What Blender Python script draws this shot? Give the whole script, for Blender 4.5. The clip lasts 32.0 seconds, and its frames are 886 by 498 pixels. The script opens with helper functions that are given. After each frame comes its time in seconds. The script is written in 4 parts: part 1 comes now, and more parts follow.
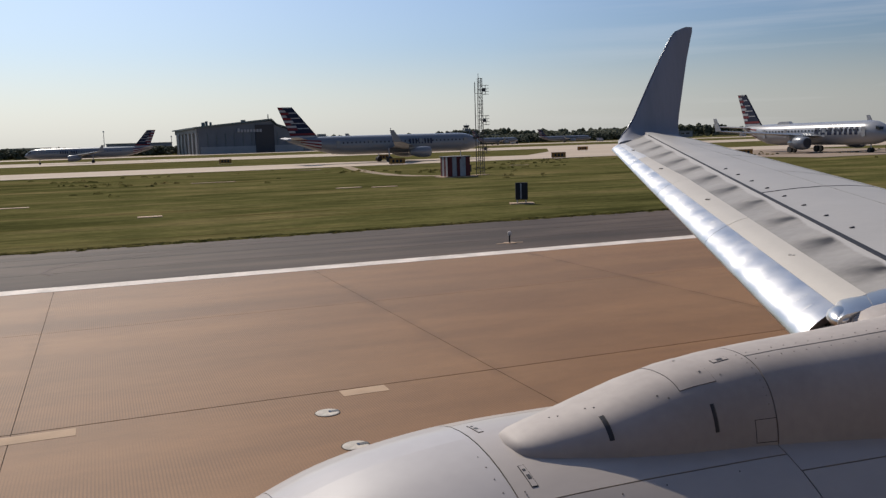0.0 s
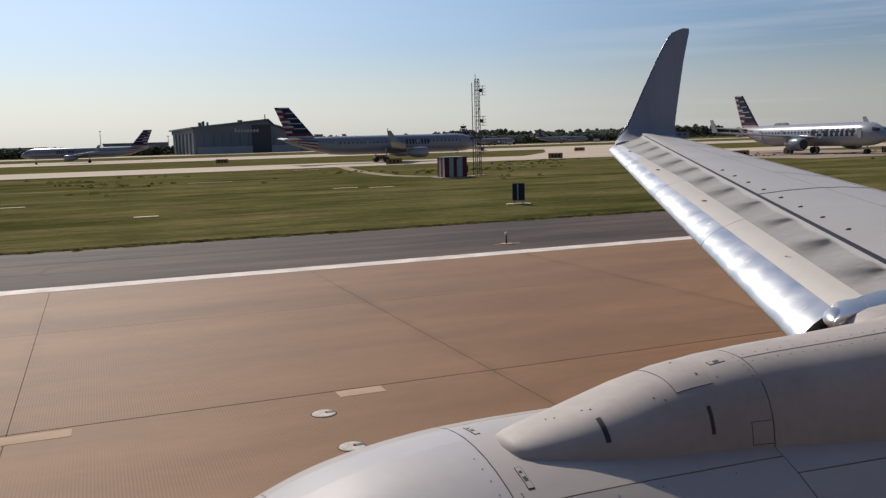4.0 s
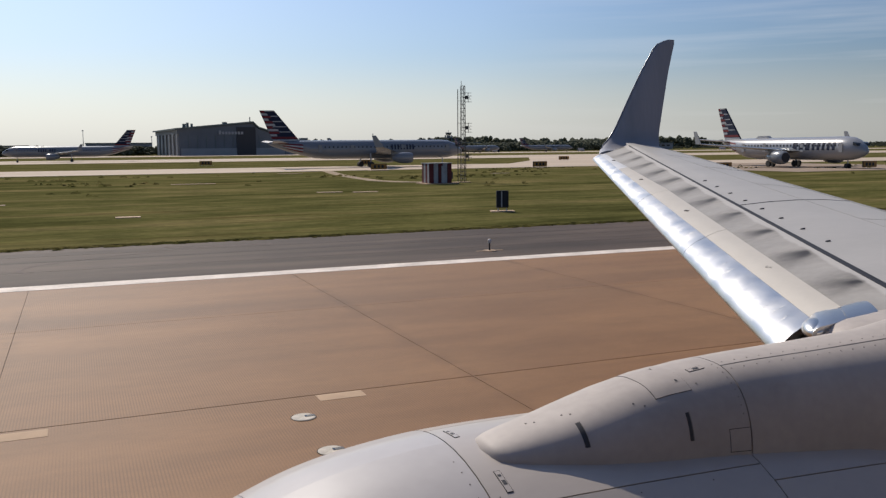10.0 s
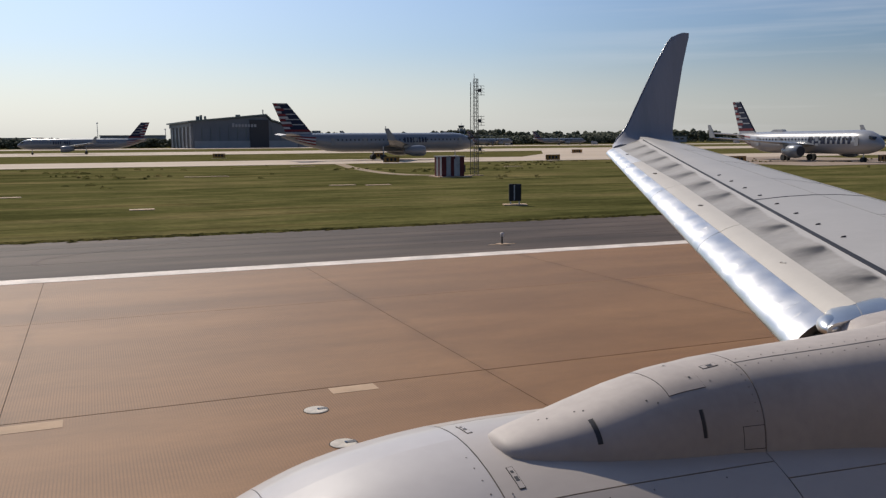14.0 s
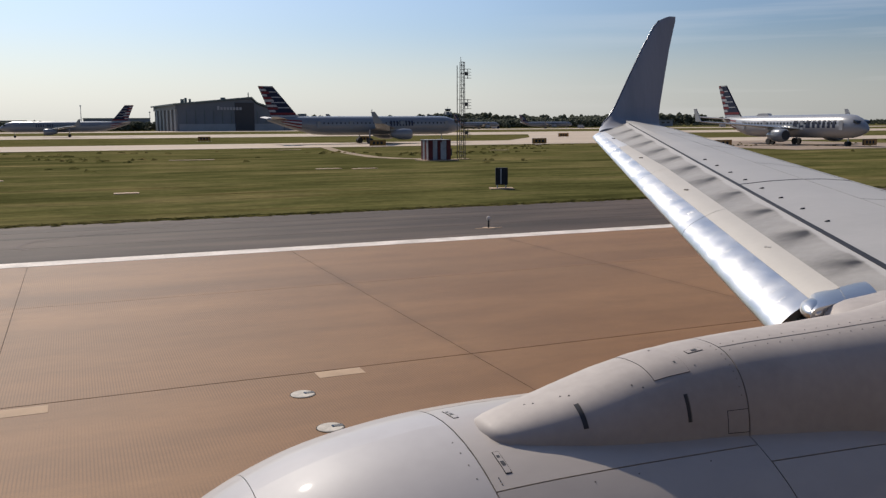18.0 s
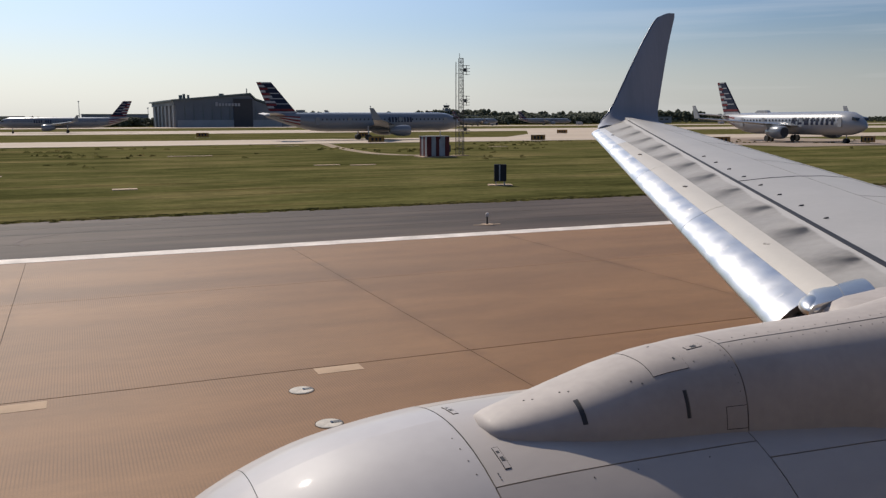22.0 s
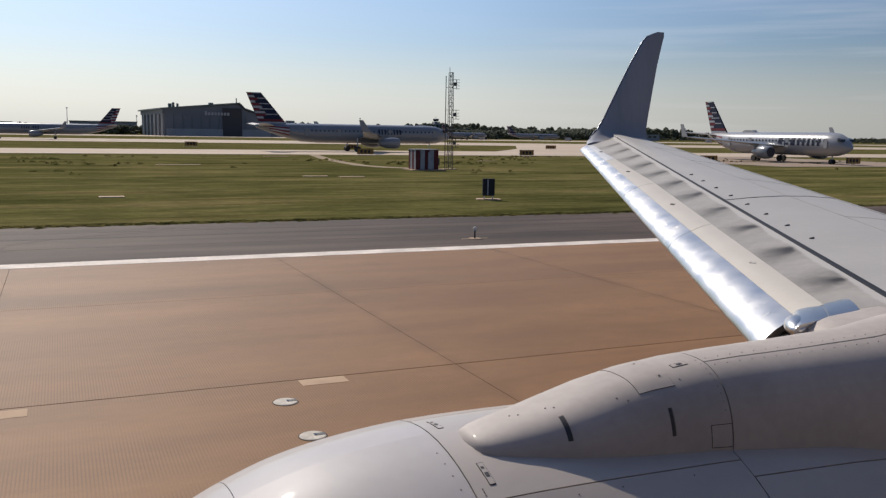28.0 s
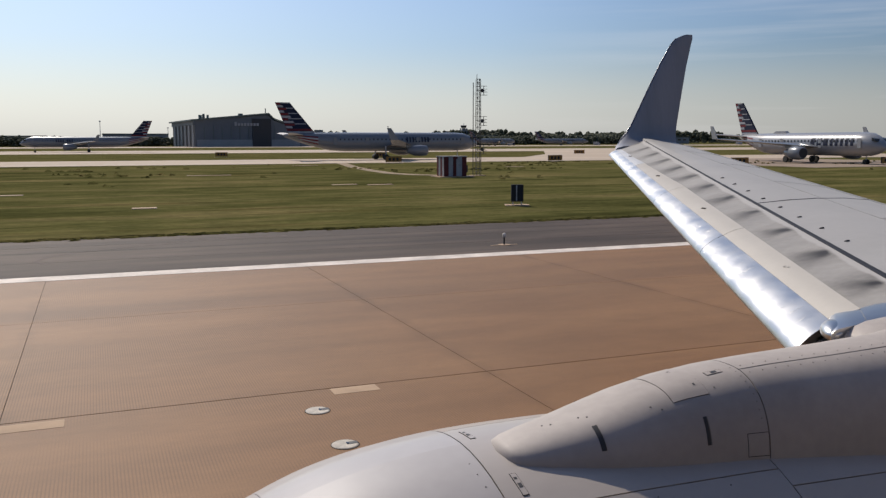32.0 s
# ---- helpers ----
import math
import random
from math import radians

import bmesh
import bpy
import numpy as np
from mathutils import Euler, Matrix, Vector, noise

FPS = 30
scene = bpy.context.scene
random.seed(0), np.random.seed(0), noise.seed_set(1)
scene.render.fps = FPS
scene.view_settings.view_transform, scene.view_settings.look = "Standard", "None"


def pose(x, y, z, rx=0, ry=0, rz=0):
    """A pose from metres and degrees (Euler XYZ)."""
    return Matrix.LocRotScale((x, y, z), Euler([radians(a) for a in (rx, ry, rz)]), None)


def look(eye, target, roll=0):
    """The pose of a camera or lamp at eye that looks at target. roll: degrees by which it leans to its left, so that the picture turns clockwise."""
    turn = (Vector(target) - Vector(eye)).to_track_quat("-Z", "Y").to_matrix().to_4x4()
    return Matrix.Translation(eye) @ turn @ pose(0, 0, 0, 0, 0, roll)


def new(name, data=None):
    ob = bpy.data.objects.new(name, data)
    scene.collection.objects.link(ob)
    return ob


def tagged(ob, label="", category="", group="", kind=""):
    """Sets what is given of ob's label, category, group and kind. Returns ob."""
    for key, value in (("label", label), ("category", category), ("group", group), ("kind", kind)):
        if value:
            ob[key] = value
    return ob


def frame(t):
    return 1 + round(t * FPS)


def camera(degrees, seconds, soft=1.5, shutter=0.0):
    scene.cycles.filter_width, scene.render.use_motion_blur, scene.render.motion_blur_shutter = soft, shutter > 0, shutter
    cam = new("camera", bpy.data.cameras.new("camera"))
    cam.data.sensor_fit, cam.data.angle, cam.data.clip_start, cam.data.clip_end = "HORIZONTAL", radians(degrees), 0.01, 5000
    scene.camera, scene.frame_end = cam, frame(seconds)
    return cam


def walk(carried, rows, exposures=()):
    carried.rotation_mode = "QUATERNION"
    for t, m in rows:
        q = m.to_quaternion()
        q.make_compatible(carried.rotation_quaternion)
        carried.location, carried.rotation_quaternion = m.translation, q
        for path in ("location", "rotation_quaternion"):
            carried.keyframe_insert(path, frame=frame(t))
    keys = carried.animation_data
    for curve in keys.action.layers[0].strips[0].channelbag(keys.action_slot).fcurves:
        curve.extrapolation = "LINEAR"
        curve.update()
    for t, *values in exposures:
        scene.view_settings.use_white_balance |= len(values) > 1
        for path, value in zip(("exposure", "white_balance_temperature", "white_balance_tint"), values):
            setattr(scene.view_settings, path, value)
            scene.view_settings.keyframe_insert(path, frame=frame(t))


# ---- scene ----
cam = camera(54.0, 32.0, 1.35)
ROWS = [
    (0, 0.003, -0.002, 3.901, -21.65, -7.04, 1.76),
    (0.5, 0.005, -0.002, 3.900, -21.57, -6.91, 1.83),
    (1, 0.001, 0.001, 3.902, -21.59, -7.20, 1.56),
    (1.5, 0.002, 0.001, 3.905, -21.59, -7.15, 1.57),
    (2, 0.008, 0.003, 3.910, -21.78, -7.21, 1.95),
    (2.5, 0.005, -0.003, 3.898, -21.79, -6.72, 1.99),
    (3, 0.006, 0.001, 3.908, -21.63, -6.92, 1.66),
    (3.5, 0.005, 0.003, 3.907, -21.74, -7.03, 1.62),
    (5.5, 0.005, -0.001, 3.899, -22.16, -6.86, 1.54),
    (6, 0.003, 0.002, 3.908, -22.06, -7.01, 1.13),
    (6.5, 0.000, 0.004, 3.907, -21.98, -6.83, 0.94),
    (7, 0.002, -0.001, 3.904, -21.89, -6.63, 1.05),
    (7.5, 0.002, 0.002, 3.902, -21.99, -6.64, 0.62),
    (8, 0.004, 0.001, 3.904, -22.74, -6.75, 0.38),
    (8.5, 0.000, 0.003, 3.906, -23.11, -6.80, 0.36),
    (9, -0.000, -0.000, 3.900, -23.13, -6.76, 0.31),
    (9.5, -0.000, -0.005, 3.890, -23.03, -6.48, 0.46),
    (10, 0.002, -0.004, 3.892, -22.83, -6.62, 0.50),
    (10.5, 0.001, -0.000, 3.901, -22.64, -6.99, 0.60),
    (11, 0.000, -0.000, 3.902, -22.55, -7.21, 0.75),
    (11.5, 0.001, 0.002, 3.902, -22.51, -7.29, 0.62),
    (12, 0.002, -0.001, 3.900, -22.47, -7.32, 0.82),
    (12.5, 0.001, -0.001, 3.902, -22.27, -7.42, 0.73),
    (13, 0.000, 0.002, 3.901, -22.12, -7.29, 0.56),
    (13.5, 0.001, 0.005, 3.907, -22.03, -7.32, 0.37),
    (14, -0.000, 0.001, 3.903, -22.00, -7.07, 0.40),
    (14.5, -0.002, 0.004, 3.908, -21.94, -7.22, 0.27),
    (16.5, 0.001, 0.003, 3.909, -22.41, -7.27, 0.42),
    (17, 0.001, 0.005, 3.912, -22.53, -7.73, 0.24),
    (17.5, 0.004, 0.005, 3.911, -22.65, -7.87, 0.30),
    (18, 0.003, 0.005, 3.910, -22.88, -8.15, 0.31),
    (18.5, 0.004, 0.004, 3.909, -23.16, -8.36, 0.28),
    (19, 0.003, 0.003, 3.909, -23.32, -8.31, 0.47),
    (19.5, 0.003, 0.006, 3.911, -23.14, -8.30, 0.42),
    (20, 0.002, 0.004, 3.910, -22.95, -8.14, 0.40),
    (20.5, 0.004, 0.002, 3.909, -23.18, -7.96, 0.60),
    (21, 0.002, 0.004, 3.908, -23.55, -8.31, 0.57),
    (21.5, 0.004, 0.003, 3.909, -23.41, -8.53, 0.46),
    (22, -0.004, 0.003, 3.909, -22.97, -8.38, 0.22),
    (22.5, -0.006, 0.004, 3.905, -23.15, -7.76, 0.31),
    (23, 0.001, 0.008, 3.915, -23.97, -7.73, 0.19),
    (23.5, -0.006, 0.005, 3.908, -24.38, -7.89, -0.22),
    (24, -0.004, 0.009, 3.914, -24.18, -8.00, -0.37),
    (24.5, -0.006, 0.009, 3.909, -23.90, -7.64, -0.23),
    (25, -0.002, 0.008, 3.911, -23.68, -7.44, -0.06),
    (25.5, 0.002, 0.008, 3.918, -23.30, -7.44, -0.25),
    (27.5, 0.001, 0.008, 3.913, -23.34, -7.63, -0.73),
    (28, -0.006, 0.009, 3.910, -23.67, -7.50, -0.89),
    (28.5, -0.008, 0.015, 3.918, -23.34, -7.22, -1.14),
    (29, -0.006, 0.012, 3.917, -22.95, -6.75, -0.66),
    (29.5, -0.003, 0.009, 3.913, -22.86, -6.64, -0.55),
    (30, -0.007, 0.016, 3.921, -23.11, -6.89, -0.62),
    (30.5, -0.005, 0.010, 3.914, -23.69, -7.40, -0.32),
    (31, -0.007, 0.014, 3.920, -23.35, -7.65, -0.40),
    (31.5, -0.007, 0.014, 3.920, -22.51, -7.42, -0.26),
    (32, -0.005, 0.016, 3.923, -21.85, -7.08, 0.11),
]
walk(cam, [(t, pose(x, y, z, 90 + pitch, roll, yaw)) for t, x, y, z, yaw, pitch, roll in ROWS],
     [(t, e, 6640, 12) for t, e in ((0, -0.05), (3, -0.05), (7, 0.01), (9, 0.06), (11, 0.06), (14, 0.01), (18, 0.05), (22, 0.06), (25, 0.02), (28, 0.06), (30, -0.02), (32, 0.0))])

# ---- light ----
SUN_AZ, SUN_EL = -9.0, 41.5
world = bpy.data.worlds.new("sky")
scene.world = world
world.use_nodes = True
wn, wl = world.node_tree.nodes, world.node_tree.links
sky = wn.new("ShaderNodeTexSky")
sky.sky_type = "NISHITA"
sky.sun_disc = False
sky.sun_elevation, sky.sun_rotation = radians(SUN_EL), radians(SUN_AZ)
sky.air_density, sky.dust_density, sky.ozone_density = 1.0, 1.9, 1.8
# thin streaks of cirrus in the clear sky
wco, wmp, wno, wra, wmx = (wn.new("ShaderNode" + k) for k in ("TexCoord", "Mapping", "TexNoise", "ValToRGB", "MixRGB"))
wmp.inputs["Scale"].default_value, wmp.inputs["Rotation"].default_value = (1.2, 1.2, 26), (0.03, 0.02, 0)
wno.inputs["Scale"].default_value, wno.inputs["Detail"].default_value, wno.inputs["Roughness"].default_value = 1.6, 5, 0.55
wra.color_ramp.elements[0].position, wra.color_ramp.elements[1].position = 0.44, 0.72
wra.color_ramp.elements[1].color = (0.34, 0.34, 0.34, 1)
wl.new(wco.outputs["Generated"], wmp.inputs[0])
wl.new(wmp.outputs[0], wno.inputs["Vector"])
wl.new(wno.outputs[0], wra.inputs[0])
# the cirrus thickens towards one side of the sky
wside, wcl, wdir = wn.new("ShaderNodeMapRange"), wn.new("ShaderNodeMath"), wn.new("ShaderNodeSeparateXYZ")
wl.new(wco.outputs["Generated"], wdir.inputs[0])
wl.new(wdir.outputs[0], wside.inputs[0])
wside.inputs["From Min"].default_value, wside.inputs["From Max"].default_value = 0.42, 0.75
wcl.operation = "MULTIPLY"
wl.new(wra.outputs[0], wcl.inputs[0])
wl.new(wside.outputs[0], wcl.inputs[1])
wl.new(wcl.outputs[0], wmx.inputs[0])
tint = wn.new("ShaderNodeMixRGB")
tint.blend_type, tint.inputs[0].default_value, tint.inputs[2].default_value = "MULTIPLY", 1.0, (0.78, 0.985, 1.26, 1)
wl.new(sky.outputs[0], tint.inputs[1])
# the band above the horizon is paler than the clear sky overhead
wsep, wrng, wbw, wpale, wmix = (wn.new("ShaderNode" + k) for k in ("SeparateXYZ", "MapRange", "RGBToBW", "MixRGB", "MixRGB"))
wl.new(wco.outputs["Generated"], wsep.inputs[0])
wl.new(wsep.outputs[2], wrng.inputs[0])
wrng.inputs["From Min"].default_value, wrng.inputs["From Max"].default_value = 0.0, 0.115
wrng.inputs["To Min"].default_value, wrng.inputs["To Max"].default_value = 0.8, 0.0
wrng.interpolation_type = "SMOOTHSTEP"
wl.new(tint.outputs[0], wbw.inputs[0])
wpale.blend_type, wpale.inputs[0].default_value, wpale.inputs[2].default_value = "MULTIPLY", 1.0, (1.47, 1.49, 1.44, 1)
wl.new(wbw.outputs[0], wpale.inputs[1])
whaze = wn.new("ShaderNodeMixRGB")
whaze.inputs[0].default_value, whaze.inputs[2].default_value = 0.65, (9.6, 9.9, 9.5, 1)
wl.new(wpale.outputs[0], whaze.inputs[1])
wl.new(wrng.outputs[0], wmix.inputs[0])
wl.new(tint.outputs[0], wmix.inputs[1])
wl.new(whaze.outputs[0], wmix.inputs[2])
# the clear sky deepens away from the sun
wfall, wdeep = wn.new("ShaderNodeMapRange"), wn.new("ShaderNodeMixRGB")
wfall.inputs["From Min"].default_value, wfall.inputs["From Max"].default_value = 0.42, 0.85
wfall.inputs["To Min"].default_value, wfall.inputs["To Max"].default_value = 1.0, 0.74
wl.new(wsep.outputs[0], wfall.inputs[0])
wdeep.blend_type, wdeep.inputs[0].default_value = "MULTIPLY", 1.0
wl.new(wmix.outputs[0], wdeep.inputs[1])
wl.new(wfall.outputs[0], wdeep.inputs[2])
wl.new(wdeep.outputs[0], wmx.inputs[1])
wmx.inputs[2].default_value = (10.5, 10.6, 10.8, 1)
wl.new(wmx.outputs[0], wn["Background"].inputs[0])
wn["Background"].inputs[1].default_value = 0.079
sun_data = bpy.data.lights.new("sun", "SUN")
sun_data.energy, sun_data.angle, sun_data.color = 4.25, radians(0.6), (1.0, 0.93, 0.82)
sun = new("sun", sun_data)
az, el = radians(SUN_AZ), radians(SUN_EL)
toward = Vector((math.sin(az) * math.cos(el), math.cos(az) * math.cos(el), math.sin(el)))
sun.matrix_world = look(toward * 50, (0, 0, 0))


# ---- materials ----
SHADE_SCALE = 0.88  # darkens paint and paving colours, so shade deepens against the raised sun


def mat(name, colour, rough=0.6, metal=0.0, vary=0.15, scale=2.0, fine=30.0, bump=0.0, stretch=(1, 1, 1), second=None, island=0.0, spec=0.5, coat=0.0, world_space=False, span=(0.5, 0.95)):
    """A principled material whose colour drifts at two scales, with optional relief."""
    m = bpy.data.materials.new(name)
    m.use_nodes = True
    n, l = m.node_tree.nodes, m.node_tree.links
    b = n["Principled BSDF"]
    b.inputs["Roughness"].default_value, b.inputs["Metallic"].default_value = rough, metal
    b.inputs["Specular IOR Level"].default_value = spec
    b.inputs["Coat Weight"].default_value = coat
    b.inputs["Coat Roughness"].default_value = 0.04
    co = n.new("ShaderNodeTexCoord")
    mp = n.new("ShaderNodeMapping")
    mp.inputs["Scale"].default_value = stretch
    if world_space:
        geo = n.new("ShaderNodeNewGeometry")
        l.new(geo.outputs["Position"], mp.inputs[0])
    else:
        l.new(co.outputs["Object"], mp.inputs[0])
    big, small = n.new("ShaderNodeTexNoise"), n.new("ShaderNodeTexNoise")
    for t, s, d in ((big, scale, 4), (small, fine, 3)):
        t.inputs["Scale"].default_value, t.inputs["Detail"].default_value = s, d
        l.new(mp.outputs[0], t.inputs["Vector"])
    add = n.new("ShaderNodeMath")
    add.operation = "MULTIPLY_ADD"
    l.new(small.outputs[0], add.inputs[0])
    add.inputs[1].default_value = 0.45
    l.new(big.outputs[0], add.inputs[2])
    ramp = n.new("ShaderNodeValToRGB")
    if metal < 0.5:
        colour, second = tuple(c * SHADE_SCALE for c in colour), second and tuple(c * SHADE_SCALE for c in second)
    c2 = second or tuple(c * (1 + vary) for c in colour)
    c1 = tuple(c * (1 - vary) for c in colour) if second is None else colour
    ramp.color_ramp.elements[0].position, ramp.color_ramp.elements[1].position = span
    ramp.color_ramp.elements[0].color, ramp.color_ramp.elements[1].color = (*c1, 1), (*c2, 1)
    l.new(add.outputs[0], ramp.inputs[0])
    out = ramp.outputs[0]
    if island:
        info = n.new("ShaderNodeObjectInfo")
        hsv = n.new("ShaderNodeHueSaturation")
        rng = n.new("ShaderNodeMapRange")
        rng.inputs["To Min"].default_value, rng.inputs["To Max"].default_value = 1 - island, 1 + island
        l.new(info.outputs["Random"], rng.inputs[0])
        l.new(rng.outputs[0], hsv.inputs["Value"])
        l.new(out, hsv.inputs["Color"])
        out = hsv.outputs[0]
    l.new(out, b.inputs["Base Color"])
    if bump:
        bp = n.new("ShaderNodeBump")
        bp.inputs["Strength"].default_value, bp.inputs["Distance"].default_value = bump, 0.02
        l.new(small.outputs[0], bp.inputs["Height"])
        l.new(bp.outputs[0], b.inputs["Normal"])
    return m


def paving(name, low, high, streak, grooves, spec=0.25, rough=0.75, slab=0.0, run=0.035, stripe=0.9, worn_band=None, mottle=0.0, joint=None):
    """Ground cover in world space: mottling, long streaks along the runway, fine grain and saw-cut grooves."""
    m = bpy.data.materials.new(name)
    m.use_nodes = True
    n, l = m.node_tree.nodes, m.node_tree.links
    b = n["Principled BSDF"]
    b.inputs["Roughness"].default_value, b.inputs["Specular IOR Level"].default_value = rough, spec
    geo = n.new("ShaderNodeNewGeometry")

    def tex(scale, stretch, detail=4.0, rough_=0.55):
        mp, t = n.new("ShaderNodeMapping"), n.new("ShaderNodeTexNoise")
        mp.inputs["Scale"].default_value = stretch
        t.inputs["Scale"].default_value, t.inputs["Detail"].default_value, t.inputs["Roughness"].default_value = scale, detail, rough_
        l.new(geo.outputs["Position"], mp.inputs[0])
        l.new(mp.outputs[0], t.inputs["Vector"])
        return t.outputs[0]

    def ramp(fac, p0, p1, c0, c1):
        r = n.new("ShaderNodeValToRGB")
        r.color_ramp.elements[0].position, r.color_ramp.elements[1].position = p0, p1
        r.color_ramp.elements[0].color, r.color_ramp.elements[1].color = (*c0, 1), (*c1, 1)
        l.new(fac, r.inputs[0])
        return r.outputs[0]

    def times(a, c, fac=1.0):
        x = n.new("ShaderNodeMixRGB")
        x.blend_type = "MULTIPLY"
        x.inputs[0].default_value = fac
        l.new(a, x.inputs[1])
        l.new(c, x.inputs[2])
        return x.outputs[0]
    low, high = tuple(c * SHADE_SCALE for c in low), tuple(c * SHADE_SCALE for c in high)
    col = ramp(tex(0.20, (0.45, 1, 1), 5, 0.6), 0.36, 0.66, low, high)
    col = times(col, ramp(tex(stripe, (run, 1, 1), 5), 0.34, 0.56, (1 - streak,) * 3, (1, 1, 1)))
    col = times(col, ramp(tex(1.1, (0.4, 1, 1), 5, 0.7), 0.3, 0.62, (0.92,) * 3, (1.04,) * 3))
    col = times(col, ramp(tex(5.0, (0.5, 1, 1), 4, 0.6), 0.3, 0.68, (0.95,) * 3, (1.03,) * 3))
    if mottle:
        # wide weathered patches and pale scraped spots
        col = times(col, ramp(tex(0.33, (0.3, 1, 1), 6, 0.65), 0.34, 0.64, (1 - mottle,) * 3, (1 + mottle, 1 + 0.9 * mottle, 1 + 0.8 * mottle)))
        col = times(col, ramp(tex(0.8, (0.55, 1, 1), 6, 0.72), 0.60, 0.76, (1,) * 3, (1 + 1.2 * mottle,) * 3))
    if joint:
        # dirt gathered along the cross joints
        px, off, tri, near_j = n.new("ShaderNodeSeparateXYZ"), n.new("ShaderNodeMath"), n.new("ShaderNodeMath"), n.new("ShaderNodeMapRange")
        l.new(geo.outputs["Position"], px.inputs[0])
        off.operation, off.inputs[1].default_value = "ADD", 450 - joint[0]
        tri.operation, tri.inputs[1].default_value = "PINGPONG", joint[1] / 2
        l.new(px.outputs[0], off.inputs[0])
        l.new(off.outputs[0], tri.inputs[0])
        near_j.interpolation_type = "SMOOTHSTEP"
        near_j.inputs["From Min"].default_value, near_j.inputs["From Max"].default_value = 0.0, 0.32
        near_j.inputs["To Min"].default_value, near_j.inputs["To Max"].default_value = 1.0, 0.0
        l.new(tri.outputs[0], near_j.inputs[0])
        dirt = n.new("ShaderNodeMath")
        dirt.operation = "MULTIPLY"
        l.new(near_j.outputs[0], dirt.inputs[0])
        l.new(ramp(tex(0.7, (0.6, 1, 1), 4), 0.42, 0.62, (0,) * 3, (1,) * 3), dirt.inputs[1])
        col = times(col, ramp(dirt.outputs[0], 0.0, 1.0, (1,) * 3, (0.80, 0.79, 0.78)))
    if worn_band:
        # rubber worn into the concrete along one wheel track
        sep, near_, far_, mix_ = n.new("ShaderNodeSeparateXYZ"), n.new("ShaderNodeMapRange"), n.new("ShaderNodeMapRange"), n.new("ShaderNodeMath")
        l.new(geo.outputs["Position"], sep.inputs[0])
        wob = n.new("ShaderNodeMath")
        wob.operation, wob.inputs[1].default_value = "MULTIPLY_ADD", 1.6
        l.new(tex(0.35, (0.12, 1, 1), 4), wob.inputs[0])
        l.new(sep.outputs[1], wob.inputs[2])
        for node, a, c in ((near_, worn_band[0], worn_band[0] + 0.5), (far_, worn_band[1], worn_band[1] - 1.3)):
            node.interpolation_type = "SMOOTHSTEP"
            node.inputs["From Min"].default_value, node.inputs["From Max"].default_value = a, c
            l.new(wob.outputs[0], node.inputs[0])
        mix_.operation = "MULTIPLY"
        l.new(near_.outputs[0], mix_.inputs[0])
        l.new(far_.outputs[0], mix_.inputs[1])
        col = times(col, ramp(mix_.outputs[0], 0.0, 1.0, (1, 1, 1), (0.84, 0.83, 0.83)))
    grain = tex(45, (1, 1, 1), 2)
    col = times(col, ramp(grain, 0.3, 0.7, (0.86,) * 3, (1.1,) * 3))
    bp = n.new("ShaderNodeBump")
    bp.inputs["Strength"].default_value, bp.inputs["Distance"].default_value = 0.25, 0.01
    l.new(grain, bp.inputs["Height"])
    normal = bp.outputs[0]
    if grooves:
        mp, wv = n.new("ShaderNodeMapping"), n.new("ShaderNodeTexWave")
        l.new(geo.outputs["Position"], mp.inputs[0])
        wv.bands_direction = "X"
        wv.inputs["Scale"].default_value, wv.inputs["Distortion"].default_value = 7.4, 0.25
        l.new(mp.outputs[0], wv.inputs["Vector"])
        worn = ramp(tex(0.45, (0.5, 1, 1), 3), 0.36, 0.56, (0.0,) * 3, (1, 1, 1))
        cut = n.new("ShaderNodeMixRGB")
        cut.inputs[1].default_value = (1, 1, 1, 1)
        l.new(worn, cut.inputs[0])
        l.new(ramp(wv.outputs[0], 0.12, 0.5, (1 - grooves,) * 3, (1.06,) * 3), cut.inputs[2])
        col = times(col, cut.outputs[0])
    if slab:
        info, hsv, rng = n.new("ShaderNodeObjectInfo"), n.new("ShaderNodeHueSaturation"), n.new("ShaderNodeMapRange")
        rng.inputs["To Min"].default_value, rng.inputs["To Max"].default_value = 1 - slab, 1 + slab
        l.new(info.outputs["Random"], rng.inputs[0])
        l.new(rng.outputs[0], hsv.inputs["Value"])
        l.new(col, hsv.inputs["Color"])
        col = hsv.outputs[0]
    l.new(col, b.inputs["Base Color"])
    l.new(normal, b.inputs["Normal"])
    return m


